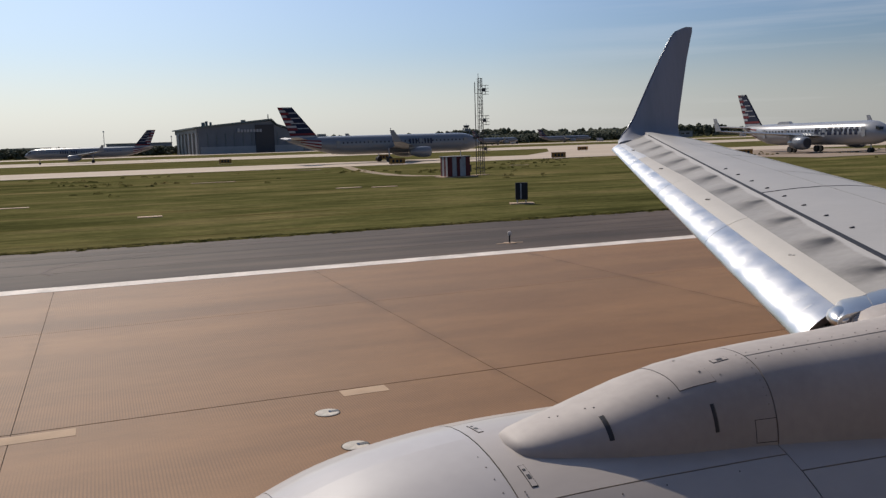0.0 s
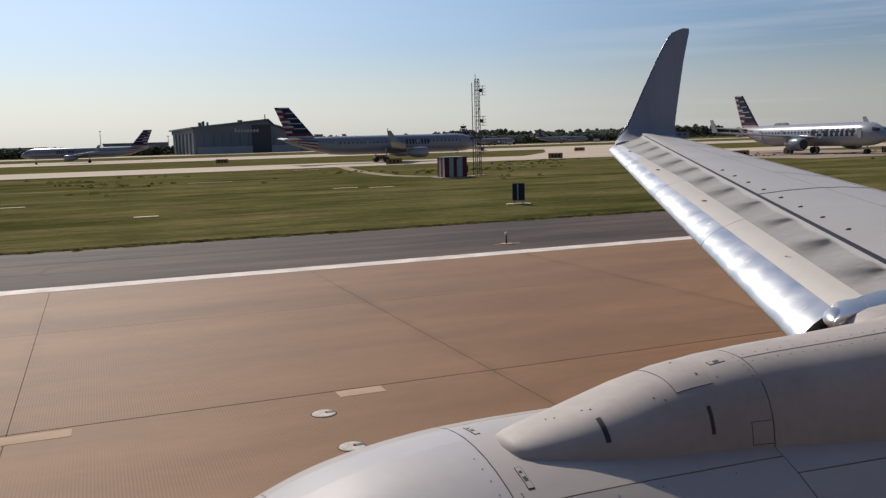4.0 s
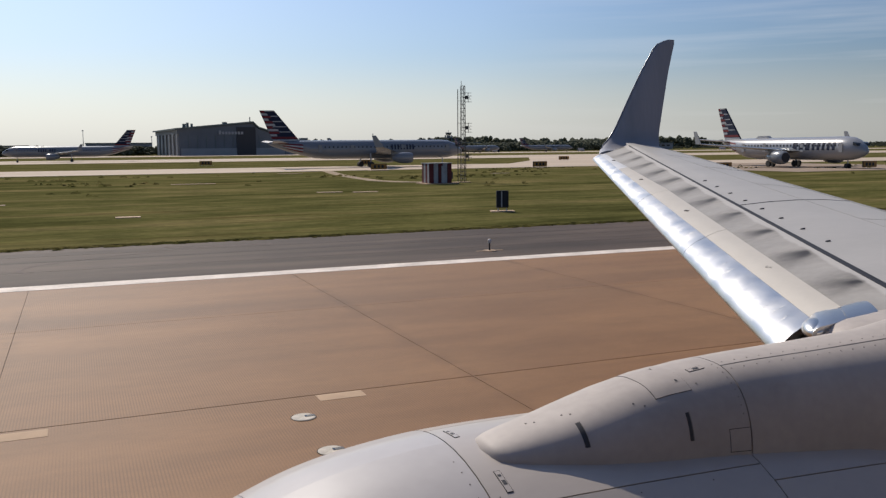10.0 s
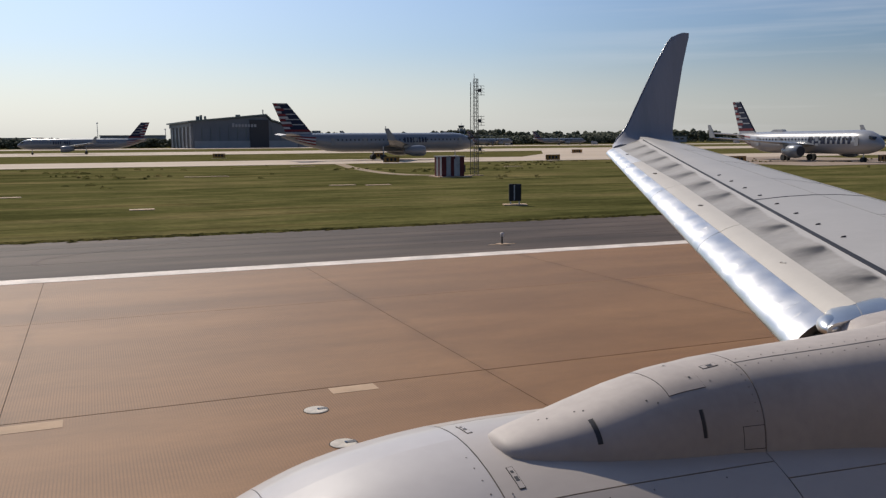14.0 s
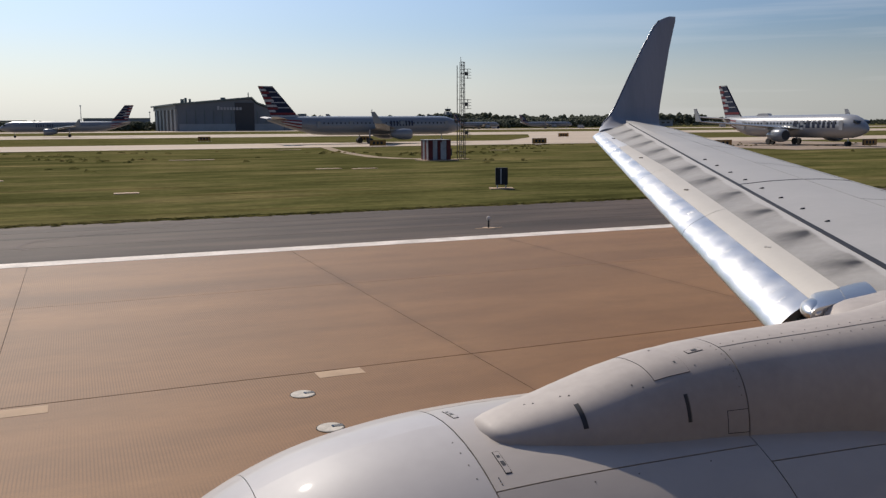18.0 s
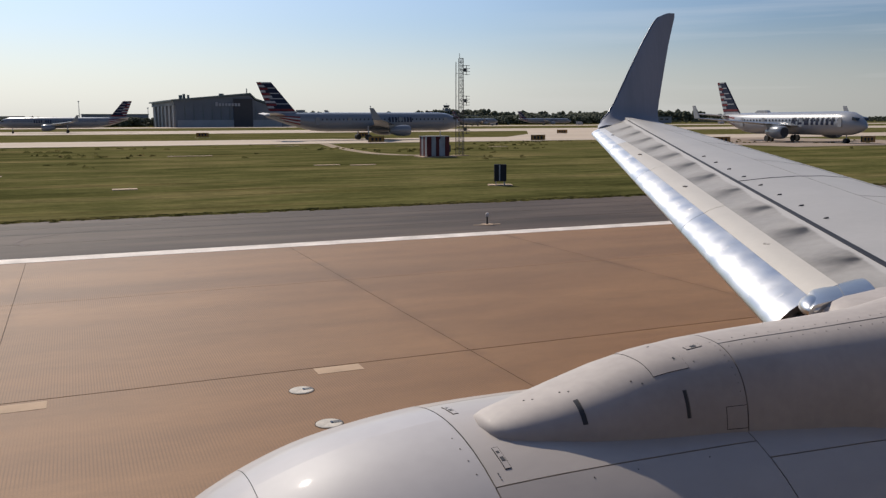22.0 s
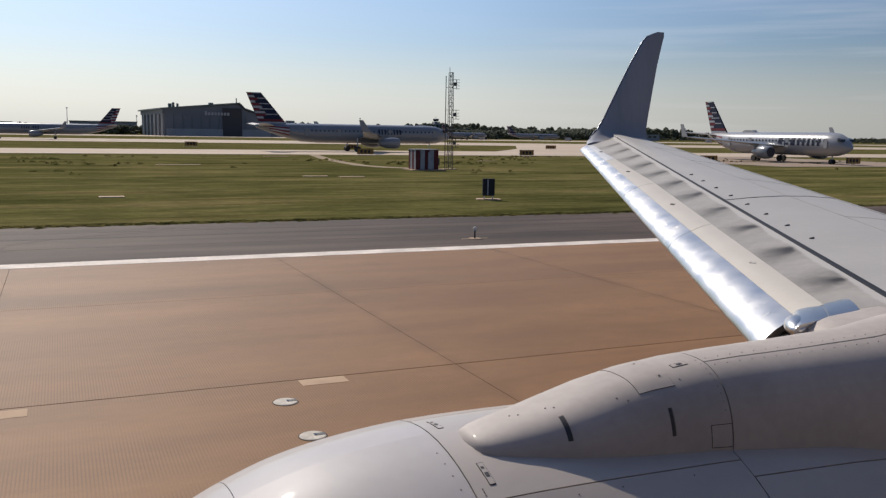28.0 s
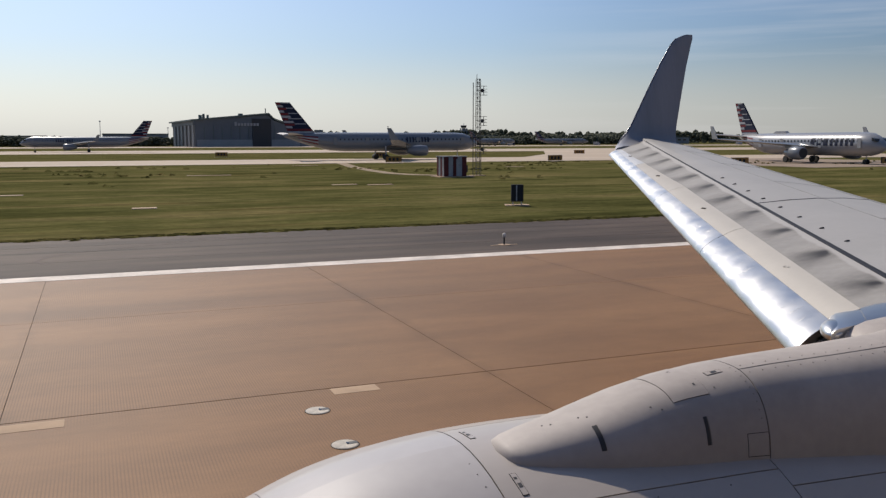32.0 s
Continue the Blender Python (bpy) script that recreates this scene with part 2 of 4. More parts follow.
def meadow(name, blade=False):
    """Mown airfield grass in world space: green, olive and straw patches with bare dark spots; blades let light through."""
    m = bpy.data.materials.new(name)
    m.use_nodes = True
    n, l = m.node_tree.nodes, m.node_tree.links
    b = n["Principled BSDF"]
    b.inputs["Roughness"].default_value, b.inputs["Specular IOR Level"].default_value = 1.0, 0.0
    geo = n.new("ShaderNodeNewGeometry")

    def tex(scale, detail, stretch=(0.32, 1, 1)):
        mp, t = n.new("ShaderNodeMapping"), n.new("ShaderNodeTexNoise")
        mp.inputs["Scale"].default_value = stretch
        t.inputs["Scale"].default_value, t.inputs["Detail"].default_value, t.inputs["Roughness"].default_value = scale, detail, 0.65
        l.new(geo.outputs["Position"], mp.inputs[0])
        l.new(mp.outputs[0], t.inputs["Vector"])
        return t.outputs[0]

    def ramp(fac, stops):
        node = n.new("ShaderNodeValToRGB")
        r = node.color_ramp
        for q, (p, c) in enumerate(stops):
            e = r.elements[q] if q < 2 else r.elements.new(p)
            e.position, e.color = p, (*c, 1)
        l.new(fac, node.inputs[0])
        return node.outputs[0]

    def times(a, c):
        x = n.new("ShaderNodeMixRGB")
        x.blend_type, x.inputs[0].default_value = "MULTIPLY", 1.0
        l.new(a, x.inputs[1])
        l.new(c, x.inputs[2])
        return x.outputs[0]
    col = ramp(tex(0.16, 6), [(0.36, (0.060, 0.060, 0.022)), (0.66, (0.170, 0.138, 0.064)), (0.50, (0.101, 0.096, 0.037))])
    col = times(col, ramp(tex(0.75, 5), [(0.36, (0.72, 0.74, 0.72)), (0.64, (1.18, 1.15, 1.1))]))
    col = times(col, ramp(tex(4.0, 4, (0.5, 1, 1)), [(0.36, (0.80, 0.80, 0.78)), (0.66, (1.16, 1.15, 1.12))]))
    col = times(col, ramp(tex(0.42, 6, (0.10, 1, 1)), [(0.54, (1, 1, 1)), (0.70, (0.62, 0.55, 0.52))]))
    l.new(col, b.inputs["Base Color"])
    if blade:
        tr, mx = n.new("ShaderNodeBsdfTranslucent"), n.new("ShaderNodeMixShader")
        mx.inputs[0].default_value = 0.55
        l.new(col, tr.inputs[0])
        l.new(b.outputs[0], mx.inputs[1])
        l.new(tr.outputs[0], mx.inputs[2])
        l.new(mx.outputs[0], n["Material Output"].inputs[0])
    return m


concrete = paving("runway_concrete", (0.212, 0.105, 0.0435), (0.271, 0.141, 0.0605), 0.07, 0.22, spec=0.20, rough=0.66, slab=0.05, worn_band=(21.3, 23.9), mottle=0.07, joint=(-1.4, 7.5))
concrete_far = mat("taxiway_concrete", (0.47, 0.37, 0.275), 0.9, 0, 0.1, 0.05, 1.5, 0.05, (0.3, 1, 1), spec=0.3)
concrete_link = mat("holding_area_concrete", (0.30, 0.225, 0.165), 0.9, 0, 0.12, 0.1, 2.0, 0.05, spec=0.2)
sealant = mat("joint_sealant", (0.045, 0.03, 0.022), 0.8, spec=0.2)
asphalt = paving("shoulder_asphalt", (0.068, 0.048, 0.038), (0.121, 0.087, 0.067), 0.4, 0, 0.12, 0.75, mottle=0.16)
inset_white = mat("worn_light_cover", (0.43, 0.375, 0.305), 0.6, 0.0, 0.3, 6, 40, 0.1)
scuff_mat = mat("pale_scuff", (0.15, 0.118, 0.103), 0.85, 0, 0.25, 3, 20, 0.1, spec=0.1)
line_paint = mat("line_paint", (0.66, 0.575, 0.50), 0.7, 0, 0.26, 1.1, 9, 0.1, spec=0.2, world_space=True)
patch_mat = mat("patch_concrete", (0.45, 0.31, 0.20), 0.8, 0, 0.12, 2, 40, 0.2, spec=0.2)
track_dirt = mat("worn_track_dirt", (0.30, 0.225, 0.145), 0.9, 0, 0.25, 0.5, 6, 0.1, spec=0.1, world_space=True)
grass = meadow("grass")
blade_mat = meadow("grass_blade", True)
leaf = mat("tree_leaf", (0.075, 0.08, 0.05), 0.9, 0, 0.3, 0.1, 2, 0, second=(0.12, 0.12, 0.075), spec=0.1)
white_paint = mat("grey_white_paint", (0.445, 0.388, 0.342), 0.45, 0, 0.07, 1.2, 15, 0.0, (0.5, 1, 1), coat=0.3)
pylon_paint = mat("matt_pylon_paint", (0.44, 0.385, 0.345), 0.62, 0, 0.11, 2.2, 22, 0.0, coat=0.04, spec=0.3)
wing_paint = mat("wing_grey_paint", (0.46, 0.432, 0.395), 0.5, 0, 0.05, 1.5, 18, 0.0, (0.5, 1, 1), spec=0.3)
beige_paint = mat("slat_beige_paint", (0.55, 0.50, 0.43), 0.5, 0, 0.04, 2, 20, spec=0.3)
dirty_paint = mat("stained_grey_paint", (0.315, 0.29, 0.258), 0.55, 0, 0.3, 1.0, 5, 0.0, (0.8, 1.35, 0.4), second=(0.065, 0.056, 0.05), span=(0.70, 0.88), spec=0.3)


def smeared_skin(name):
    """Grey leading-edge skin: pale towards the seal, with one greasy chordwise smear behind each slat track."""
    m = mat(name, (0.285, 0.262, 0.232), 0.55, 0, 0.26, 2.4, 16, 0.0, (0.7, 1, 1), spec=0.3)
    n, l = m.node_tree.nodes, m.node_tree.links
    b = n["Principled BSDF"]
    base = b.inputs["Base Color"].links[0].from_socket

    def calc(op, a, c=0.0, d=0.0):
        x = n.new("ShaderNodeMath")
        x.operation = op
        for k, v in enumerate((a, c, d)):
            if isinstance(v, (int, float)):
                x.inputs[k].default_value = v
            else:
                l.new(v, x.inputs[k])
        return x.outputs[0]

    def ease(v, a, c):
        r = n.new("ShaderNodeMapRange")
        r.interpolation_type = "SMOOTHSTEP"
        r.inputs["From Min"].default_value, r.inputs["From Max"].default_value = a, c
        l.new(v, r.inputs[0])
        return r.outputs[0]

    def cloud(scale, detail=3.0):
        t = n.new("ShaderNodeTexNoise")
        t.inputs["Scale"].default_value, t.inputs["Detail"].default_value = scale, detail
        l.new(co.outputs["Object"], t.inputs["Vector"])
        return calc("SUBTRACT", t.outputs[0], 0.5)
    co, sep = n.new("ShaderNodeTexCoord"), n.new("ShaderNodeSeparateXYZ")
    l.new(co.outputs["Object"], sep.inputs[0])
    x, y = sep.outputs[0], sep.outputs[1]
    # metres in front of the seal strip, and metres across from the nearest slat track
    ahead = calc("SUBTRACT", calc("MULTIPLY_ADD", y, 0.482, 3.275), x)
    ahead = calc("MULTIPLY_ADD", cloud(9.0), 0.05, ahead)
    run = calc("MULTIPLY_ADD", ahead, -0.25, y)
    run = calc("MULTIPLY_ADD", cloud(5.0), 0.16, run)
    step = calc("MULTIPLY_ADD", run, 1 / 0.964, -4.815 / 0.964 + 0.5)
    off = calc("ABSOLUTE", calc("MULTIPLY_ADD", calc("SUBTRACT", calc("FRACT", step), 0.5), 0.964, 0.0))
    width = calc("MULTIPLY_ADD", ahead, 0.5, 0.075)
    core = calc("SUBTRACT", 1.0, ease(calc("DIVIDE", off, width), 0.1, 1.0))
    length = calc("MULTIPLY", ease(ahead, 0.075, 0.12), calc("SUBTRACT", 1.0, ease(ahead, 0.14, 0.52)))
    patchy = ease(cloud(2.3, 2.0), -0.28, 0.12)
    smear = calc("MULTIPLY", calc("MULTIPLY", core, length), calc("MULTIPLY_ADD", patchy, 0.35, 0.72))
    # the grey film of dirt ends in scallops between the tracks
    film = ease(calc("MULTIPLY_ADD", off, -0.09, ahead), 0.05, 0.09)
    soft = calc("MULTIPLY", film, calc("SUBTRACT", 1.0, ease(off, 0.02, 0.42)))
    clean, greasy = n.new("ShaderNodeMixRGB"), n.new("ShaderNodeMixRGB")
    clean.inputs[1].default_value = (0.40, 0.375, 0.345, 1)
    l.new(calc("MULTIPLY_ADD", soft, 0.45, calc("MULTIPLY", film, 0.62)), clean.inputs[0])
    l.new(base, clean.inputs[2])
    greasy.inputs[2].default_value = (0.026, 0.021, 0.017, 1)
    l.new(smear, greasy.inputs[0])
    l.new(clean.outputs[0], greasy.inputs[1])
    l.new(greasy.outputs[0], b.inputs["Base Color"])
    return m


track_skin = smeared_skin("slat_track_skin")
polished = mat("polished_aluminium", (0.57, 0.555, 0.535), 0.26, 1.0, 0.08, 2.2, 9.0, 0.0, (1, 1, 1))
# the bare metal: broad waves of the sheet, small dents, chordwise scratches and duller smudges
pn, pl = polished.node_tree.nodes, polished.node_tree.links
pco = pn.new("ShaderNodeTexCoord")


def metal_noise(scale, stretch, detail, lo, hi):
    mp, t, r = pn.new("ShaderNodeMapping"), pn.new("ShaderNodeTexNoise"), pn.new("ShaderNodeMapRange")
    mp.inputs["Scale"].default_value = stretch
    t.inputs["Scale"].default_value, t.inputs["Detail"].default_value = scale, detail
    r.inputs["From Min"].default_value, r.inputs["From Max"].default_value = lo, hi
    pl.new(pco.outputs["Object"], mp.inputs[0])
    pl.new(mp.outputs[0], t.inputs["Vector"])
    pl.new(t.outputs[0], r.inputs[0])
    return r.outputs[0]


def metal_bump(height, strength, distance, below=None):
    bp = pn.new("ShaderNodeBump")
    bp.inputs["Strength"].default_value, bp.inputs["Distance"].default_value = strength, distance
    pl.new(height, bp.inputs["Height"])
    if below:
        pl.new(below, bp.inputs["Normal"])
    return bp.outputs[0]


waves = metal_bump(metal_noise(1.25, (0.6, 1, 0.6), 1.5, 0.0, 1.0), 0.8, 0.0021)
dents = metal_bump(metal_noise(6.5, (1, 1, 1), 1.0, 0.64, 0.80), 0.24, 0.004, waves)
scratch = metal_noise(5.0, (1.0, 9.0, 1.0), 1.0, 0.70, 0.76)
pl.new(metal_bump(scratch, 0.6, 0.006, dents), pn["Principled BSDF"].inputs["Normal"])
prough, pdull = pn.new("ShaderNodeMath"), pn.new("ShaderNodeMath")
prough.operation = pdull.operation = "MULTIPLY_ADD"
pl.new(metal_noise(3.0, (1, 1, 1), 4.0, 0.35, 0.7), prough.inputs[0])
prough.inputs[1].default_value, prough.inputs[2].default_value = 0.10, 0.28
pl.new(scratch, pdull.inputs[0])
pdull.inputs[1].default_value = 0.2
pl.new(prough.outputs[0], pdull.inputs[2])
pl.new(pdull.outputs[0], pn["Principled BSDF"].inputs["Roughness"])
satin_metal = mat("satin_metal", (0.52, 0.51, 0.50), 0.5, 0.8, 0.05, 3, 12, 0.1)
cowl_paint = mat("glossy_cowl_paint", (0.455, 0.42, 0.405), 0.5, 0.0, 0.05, 2.0, 14, 0.0, coat=0.32, spec=0.2)
winglet_paint = mat("winglet_paint", (0.26, 0.25, 0.258), 0.4, 0, 0.10, 0.8, 9, 0, (2.5, 1, 0.35))
# navy base colour paints the dark reflection seen in the polished edge
winglet_edge_reflection = mat("winglet_edge_painted_reflection", (0.05, 0.055, 0.085), 0.3, 0.3, 0.1, 1, 12)
# dark metal parts; also painted shade for hangar openings, inlets and gaps
dark_metal_shade = mat("dark_metal_and_gap_shade", (0.03, 0.03, 0.035), 0.6)
line_dark = mat("dark_seal_strip", (0.022, 0.022, 0.027), 0.6, spec=0.2)
# unseen side, darker than silver paint to cut bounce light on the nacelle
fuselage_darkened_silver = mat("darkened_silver_fuselage_paint", (0.15, 0.13, 0.115), 0.5, 0.0, 0.04, 0.3, 4)
airliner_silver = mat("silver_airliner_paint", (0.19, 0.20, 0.215), 0.25, 0.0, 0.05, 0.3, 4)
fuselage_white = mat("white_fuselage_paint", (0.30, 0.30, 0.31), 0.25, 0, 0.04, 0.3, 4)
red_paint = mat("red_paint", (0.16, 0.022, 0.026), 0.6, spec=0.2)
navy_paint = mat("navy_paint", (0.014, 0.02, 0.045), 0.65, spec=0.15)
white_plain = mat("white_paint", (0.36, 0.36, 0.37), 0.55, spec=0.3)
black_rubber = mat("black_rubber", (0.02, 0.02, 0.02), 0.8)
window_dark = mat("dark_window", (0.02, 0.025, 0.03), 0.15)
mast_steel = mat("dark_mast_steel", (0.09, 0.08, 0.075), 0.6, 0.3, 0.15)
shelter_red = mat("weathered_red_paint", (0.115, 0.025, 0.025), 0.7, 0, 0.3, 1.5, 9, spec=0.2)
shelter_white = mat("weathered_white_paint", (0.34, 0.33, 0.335), 0.7, 0, 0.22, 1.2, 9, spec=0.2)
steel = mat("galvanised_steel", (0.35, 0.35, 0.36), 0.5, 0.6, 0.1)
orange_sign = mat("orange_sign_face", (0.34, 0.15, 0.02), 0.5)
hangar_grey = mat("hangar_grey_cladding", (0.125, 0.14, 0.16), 0.6, 0, 0.1, 0.1, 1)
hangar_light = mat("hangar_light_cladding", (0.26, 0.27, 0.28), 0.6, 0, 0.1, 0.1, 1)
building_grey = mat("building_grey", (0.24, 0.24, 0.25), 0.7, 0, 0.1, 0.05, 1)
roof_mat = mat("dark_roof", (0.11, 0.14, 0.135), 0.6)


# ---- mesh helpers ----
def part(name, bm, material, parent=None, label="", smooth=False):
    me = bpy.data.meshes.new(name)
    bmesh.ops.recalc_face_normals(bm, faces=bm.faces)
    bm.to_mesh(me)
    bm.free()
    me.materials.append(material)
    if smooth:
        me.polygons.foreach_set("use_smooth", [True] * len(me.polygons))
        me.update()
        me.set_sharp_from_angle(angle=radians(38))
    ob = new(name, me)
    ob.parent = parent
    return tagged(ob, label)


def thing(name, x, y, z, label, category, group="", rz=0.0):
    e = new(name)
    e.matrix_basis = pose(x, y, z, 0, 0, rz)
    return tagged(e, label, category, group)


def box(bm, x0, x1, y0, y1, z0, z1, bevel=0.0):
    m = Matrix.LocRotScale(((x0 + x1) / 2, (y0 + y1) / 2, (z0 + z1) / 2), None, (x1 - x0, y1 - y0, z1 - z0))
    g = bmesh.ops.create_cube(bm, size=1, matrix=m)
    if bevel:
        edges = list({e for v in g["verts"] for e in v.link_edges})
        bmesh.ops.bevel(bm, geom=edges, offset=bevel, segments=2, affect="EDGES")
    return bm


def boxed(*a, bevel=0.0):
    return box(bmesh.new(), *a, bevel=bevel)


def tube(bm, p0, p1, r0, r1=None, n=8):
    p0, p1 = Vector(p0), Vector(p1)
    d = p1 - p0
    m = Matrix.Translation((p0 + p1) / 2) @ d.to_track_quat("Z", "Y").to_matrix().to_4x4()
    bmesh.ops.create_cone(bm, cap_ends=True, segments=n, radius1=r0, radius2=r0 if r1 is None else r1, depth=d.length, matrix=m)
    return bm


def tubed(*a, **k):
    return tube(bmesh.new(), *a, **k)


def loft(rings, closed=True, caps=True, bm=None):
    bm = bm or bmesh.new()
    vs = [[bm.verts.new(p) for p in r] for r in rings]
    n = len(rings[0])
    for a, b in zip(vs, vs[1:]):
        for i in range(n if closed else n - 1):
            j = (i + 1) % n
            bm.faces.new((a[i], a[j], b[j], b[i]))
    if caps and closed:
        bm.faces.new(vs[0])
        bm.faces.new(vs[-1])
    return bm


def prism(poly, axis, a, b):
    """A flat outline pushed from a to b along an axis; poly gives the two other coordinates."""
    bm = bmesh.new()

    def at(p, v):
        return {"x": (v, p[0], p[1]), "y": (p[0], v, p[1]), "z": (p[0], p[1], v)}[axis]
    lo, hi = [bm.verts.new(at(p, a)) for p in poly], [bm.verts.new(at(p, b)) for p in poly]
    bm.faces.new(lo)
    bm.faces.new(hi)
    for i in range(len(poly)):
        j = (i + 1) % len(poly)
        bm.faces.new((lo[i], lo[j], hi[j], hi[i]))
    return bm


def structure(name, bm, material, label, category):
    ob = part(name, bm, material, None, label)
    return tagged(ob, category=category, kind="structure")


# ---- ground, runway, taxiways ----
FAR = 4700
bm = bmesh.new()
bmesh.ops.create_circle(bm, cap_ends=True, segments=96, radius=FAR, matrix=Matrix.Translation((0, 0, -0.03)))
structure("ground", bm, grass, "wide flat airfield of mown green and straw-coloured grass", "ground")

LANES = [-8.8, -1.45, 5.9, 13.25, 20.6, 27.75]
runway = structure("runway", boxed(-1200, 1500, -36, 27.75, -0.3, -0.015), sealant, "brown grooved concrete runway with dark sealed joints", "runway")
tagged(part("runway_edge_line", boxed(-1200, 1500, 26.82, 27.68, -0.01, 0.006), line_paint, runway, "worn white painted edge line"))
structure("shoulder", boxed(-1200, 1500, 27.76, 37.8, -0.3, 0.0), asphalt, "dark grey weathered asphalt runway shoulder", "pavement")
bm = bmesh.new()
for y, w in ((30.9, 0.04), (33.6, 0.06), (35.4, 0.035)):
    box(bm, -300, 400, y, y + w, -0.02, 0.003)
part("shoulder_seam", bm, sealant, bpy.data.objects["shoulder"], "thin dark tarred seam")
structure("taxiway_near", boxed(-1200, 1500, 152, 190, -0.3, 0.02), concrete_far, "pale concrete parallel taxiway crossing the grass", "taxiway")
structure("taxiway_far", boxed(-1500, 2000, 300, 398, -0.3, 0.02), concrete_far, "pale concrete runway beyond the taxiway", "runway")
structure("apron", boxed(-160, 1200, 575, 690, -0.3, 0.02), concrete_far, "pale concrete apron in front of the hangar", "apron")
structure("taxiway_connector", prism([(96, 188), (125, 188), (150, 215), (215, 305), (165, 305), (125, 230)], "z", -0.3, 0.016), concrete_far, "pale concrete connector between the taxiway and the far runway", "taxiway")
structure("taxiway_link", boxed(97, 142, 97, 152, -0.3, 0.018), concrete_link, "pale concrete holding area beside the taxiway", "taxiway")

# ---- the aircraft that carries the camera ----
plane = thing("airliner", 0, 0, 0, "light grey narrow-body airliner rolling on the runway, slats extended", "aircraft")


def le_x(y):
    return 4.44 + (y - 4.69) * 0.504


def span_k(y):
    return 1 - 0.5 * (y - 4.7) / 10.8


def base_z(y):
    return 3.633 - 0.1051 * (15.5 - y)


def chord(y):
    return 1.7 + (15.5 - y) * 0.2 + max(0, 5.0 - y) * 0.45


def seal_u(y):
    return 1.1 - 0.022 * (y - 4.5)


def wing_top(y, u):
    """Height of the fixed wing's upper skin above the dihedral plane, u metres behind the slat's nose."""
    k, c = span_k(y), chord(y)
    us = [0.40 * k, 0.43 * k, 0.47 * k, 0.57 * k, 0.8 * k, seal_u(y), 0.45 * c + 0.1, 0.62 * c, 0.8 * c, c]
    crest = 0.235 + 0.16 * k
    ws = [-0.02, 0.10 * k, 0.19 * k, 0.255 * k, 0.305 * k, 0.27 + 0.095 * k - 0.06 * (1 - k), crest, crest - 0.008, crest - 0.05, 0.235]
    return float(np.interp(u, us, ws))


def wing_point(y, u, up=0.0):
    return Vector((le_x(y) + u, y, base_z(y) + wing_top(y, u) + up))


def strip(y0, y1, u0, u1, ny, nu, up=0.0, thick=0.03):
    """A curved plate of the wing's upper skin; u0 and u1 are functions of y."""
    top = [[wing_point(y, u0(y) + (u1(y) - u0(y)) * i / nu, up) for i in range(nu + 1)] for y in np.linspace(y0, y1, ny + 1)]
    rings = [r + [p - Vector((0, 0, thick)) for p in reversed(r)] for r in top]
    return loft(rings)


def slat_back(y):
    return 0.575 - 0.008 * (y - 4.5)


# slats: a polished nose and a painted upper skin each
NOSE = [(0.50, -0.03), (0.28, -0.06), (0.12, -0.065), (0.05, -0.05), (0.012, -0.022), (0.0, 0.0), (0.008, 0.03), (0.035, 0.065), (0.08, 0.10), (0.14, 0.137), (0.20, 0.165), (0.26, 0.188), (0.325, 0.209), (0.325, 0.18), (0.2, 0.11), (0.3, 0.03)]
SLATS = [4.45, 7.24, 10.08, 12.95, 15.45]
for y0, y1 in zip(SLATS, SLATS[1:]):
    ys = np.linspace(y0 + 0.005, y1 - 0.005, 7)
    rings = [[(le_x(y) + u * span_k(y), y, base_z(y) + w * span_k(y)) for u, w in NOSE] for y in ys]
    slat = part("slat", loft(rings), polished, plane, "polished bare metal leading-edge slat", smooth=True)
    top = [(0.0, 0.210), (0.26, 0.240), (0.6, 0.268), (1.0, 0.286), (1.0, 0.276), (0.45, 0.23), (0.0, 0.18)]
    rings = [[(le_x(y) + 0.327 * span_k(y) + f * (slat_back(y) - 0.327 * span_k(y)), y, base_z(y) + w * span_k(y)) for f, w in top] for y in ys]
    part("upper_skin", loft(rings), beige_paint if y0 < 12 else satin_metal, slat, "beige painted upper slat skin" if y0 < 12 else "satin bare metal upper slat skin", smooth=True)
    y = y0 + (y1 - y0) * 0.45
    k = span_k(y)
    for dx, dy in ((0, -0.03), (0, 0.012), (0.026, -0.012), (0.026, 0.03)):
        part("placard", boxed(le_x(y) + 0.47 * k + dx, le_x(y) + 0.47 * k + dx + 0.012, y + dy - 0.014, y + dy + 0.014, base_z(y) + 0.255 * k, base_z(y) + 0.268 * k + dx * 0.12), dirty_paint, slat)

seal0, seal1 = (lambda y: seal_u(y) - 0.034 * span_k(y) ** 1.7), (lambda y: seal_u(y) + 0.034 * span_k(y) ** 1.7)
part("leading_edge_skin", strip(0.05, 15.5, lambda y: 0.415 * span_k(y), seal0, 28, 14), track_skin, plane, "grey wing skin behind the slats with dark dirt smears", smooth=True)
part("seal_strip", strip(0.05, 15.3, seal0, seal1, 28, 2, 0.002), line_dark, plane, "dark sealing strip along the wing")
wing = part("wing", strip(0.05, 15.7, seal1, chord, 30, 16, 0, 0.05), wing_paint, plane, "pale grey painted upper wing skin", smooth=True)
rings = [[(le_x(y) + u * 1.0, y, base_z(y) + w) for u, w in ((0.5 * span_k(y), -0.02), (1.2, -0.12), (0.6 * chord(y), -0.08), (chord(y) - 0.02, 0.18), (0.6 * chord(y), 0.15), (1.2, 0.1))] for y in np.linspace(0.05, 15.6, 14)]
part("lower_skin", loft(rings), wing_paint, plane)

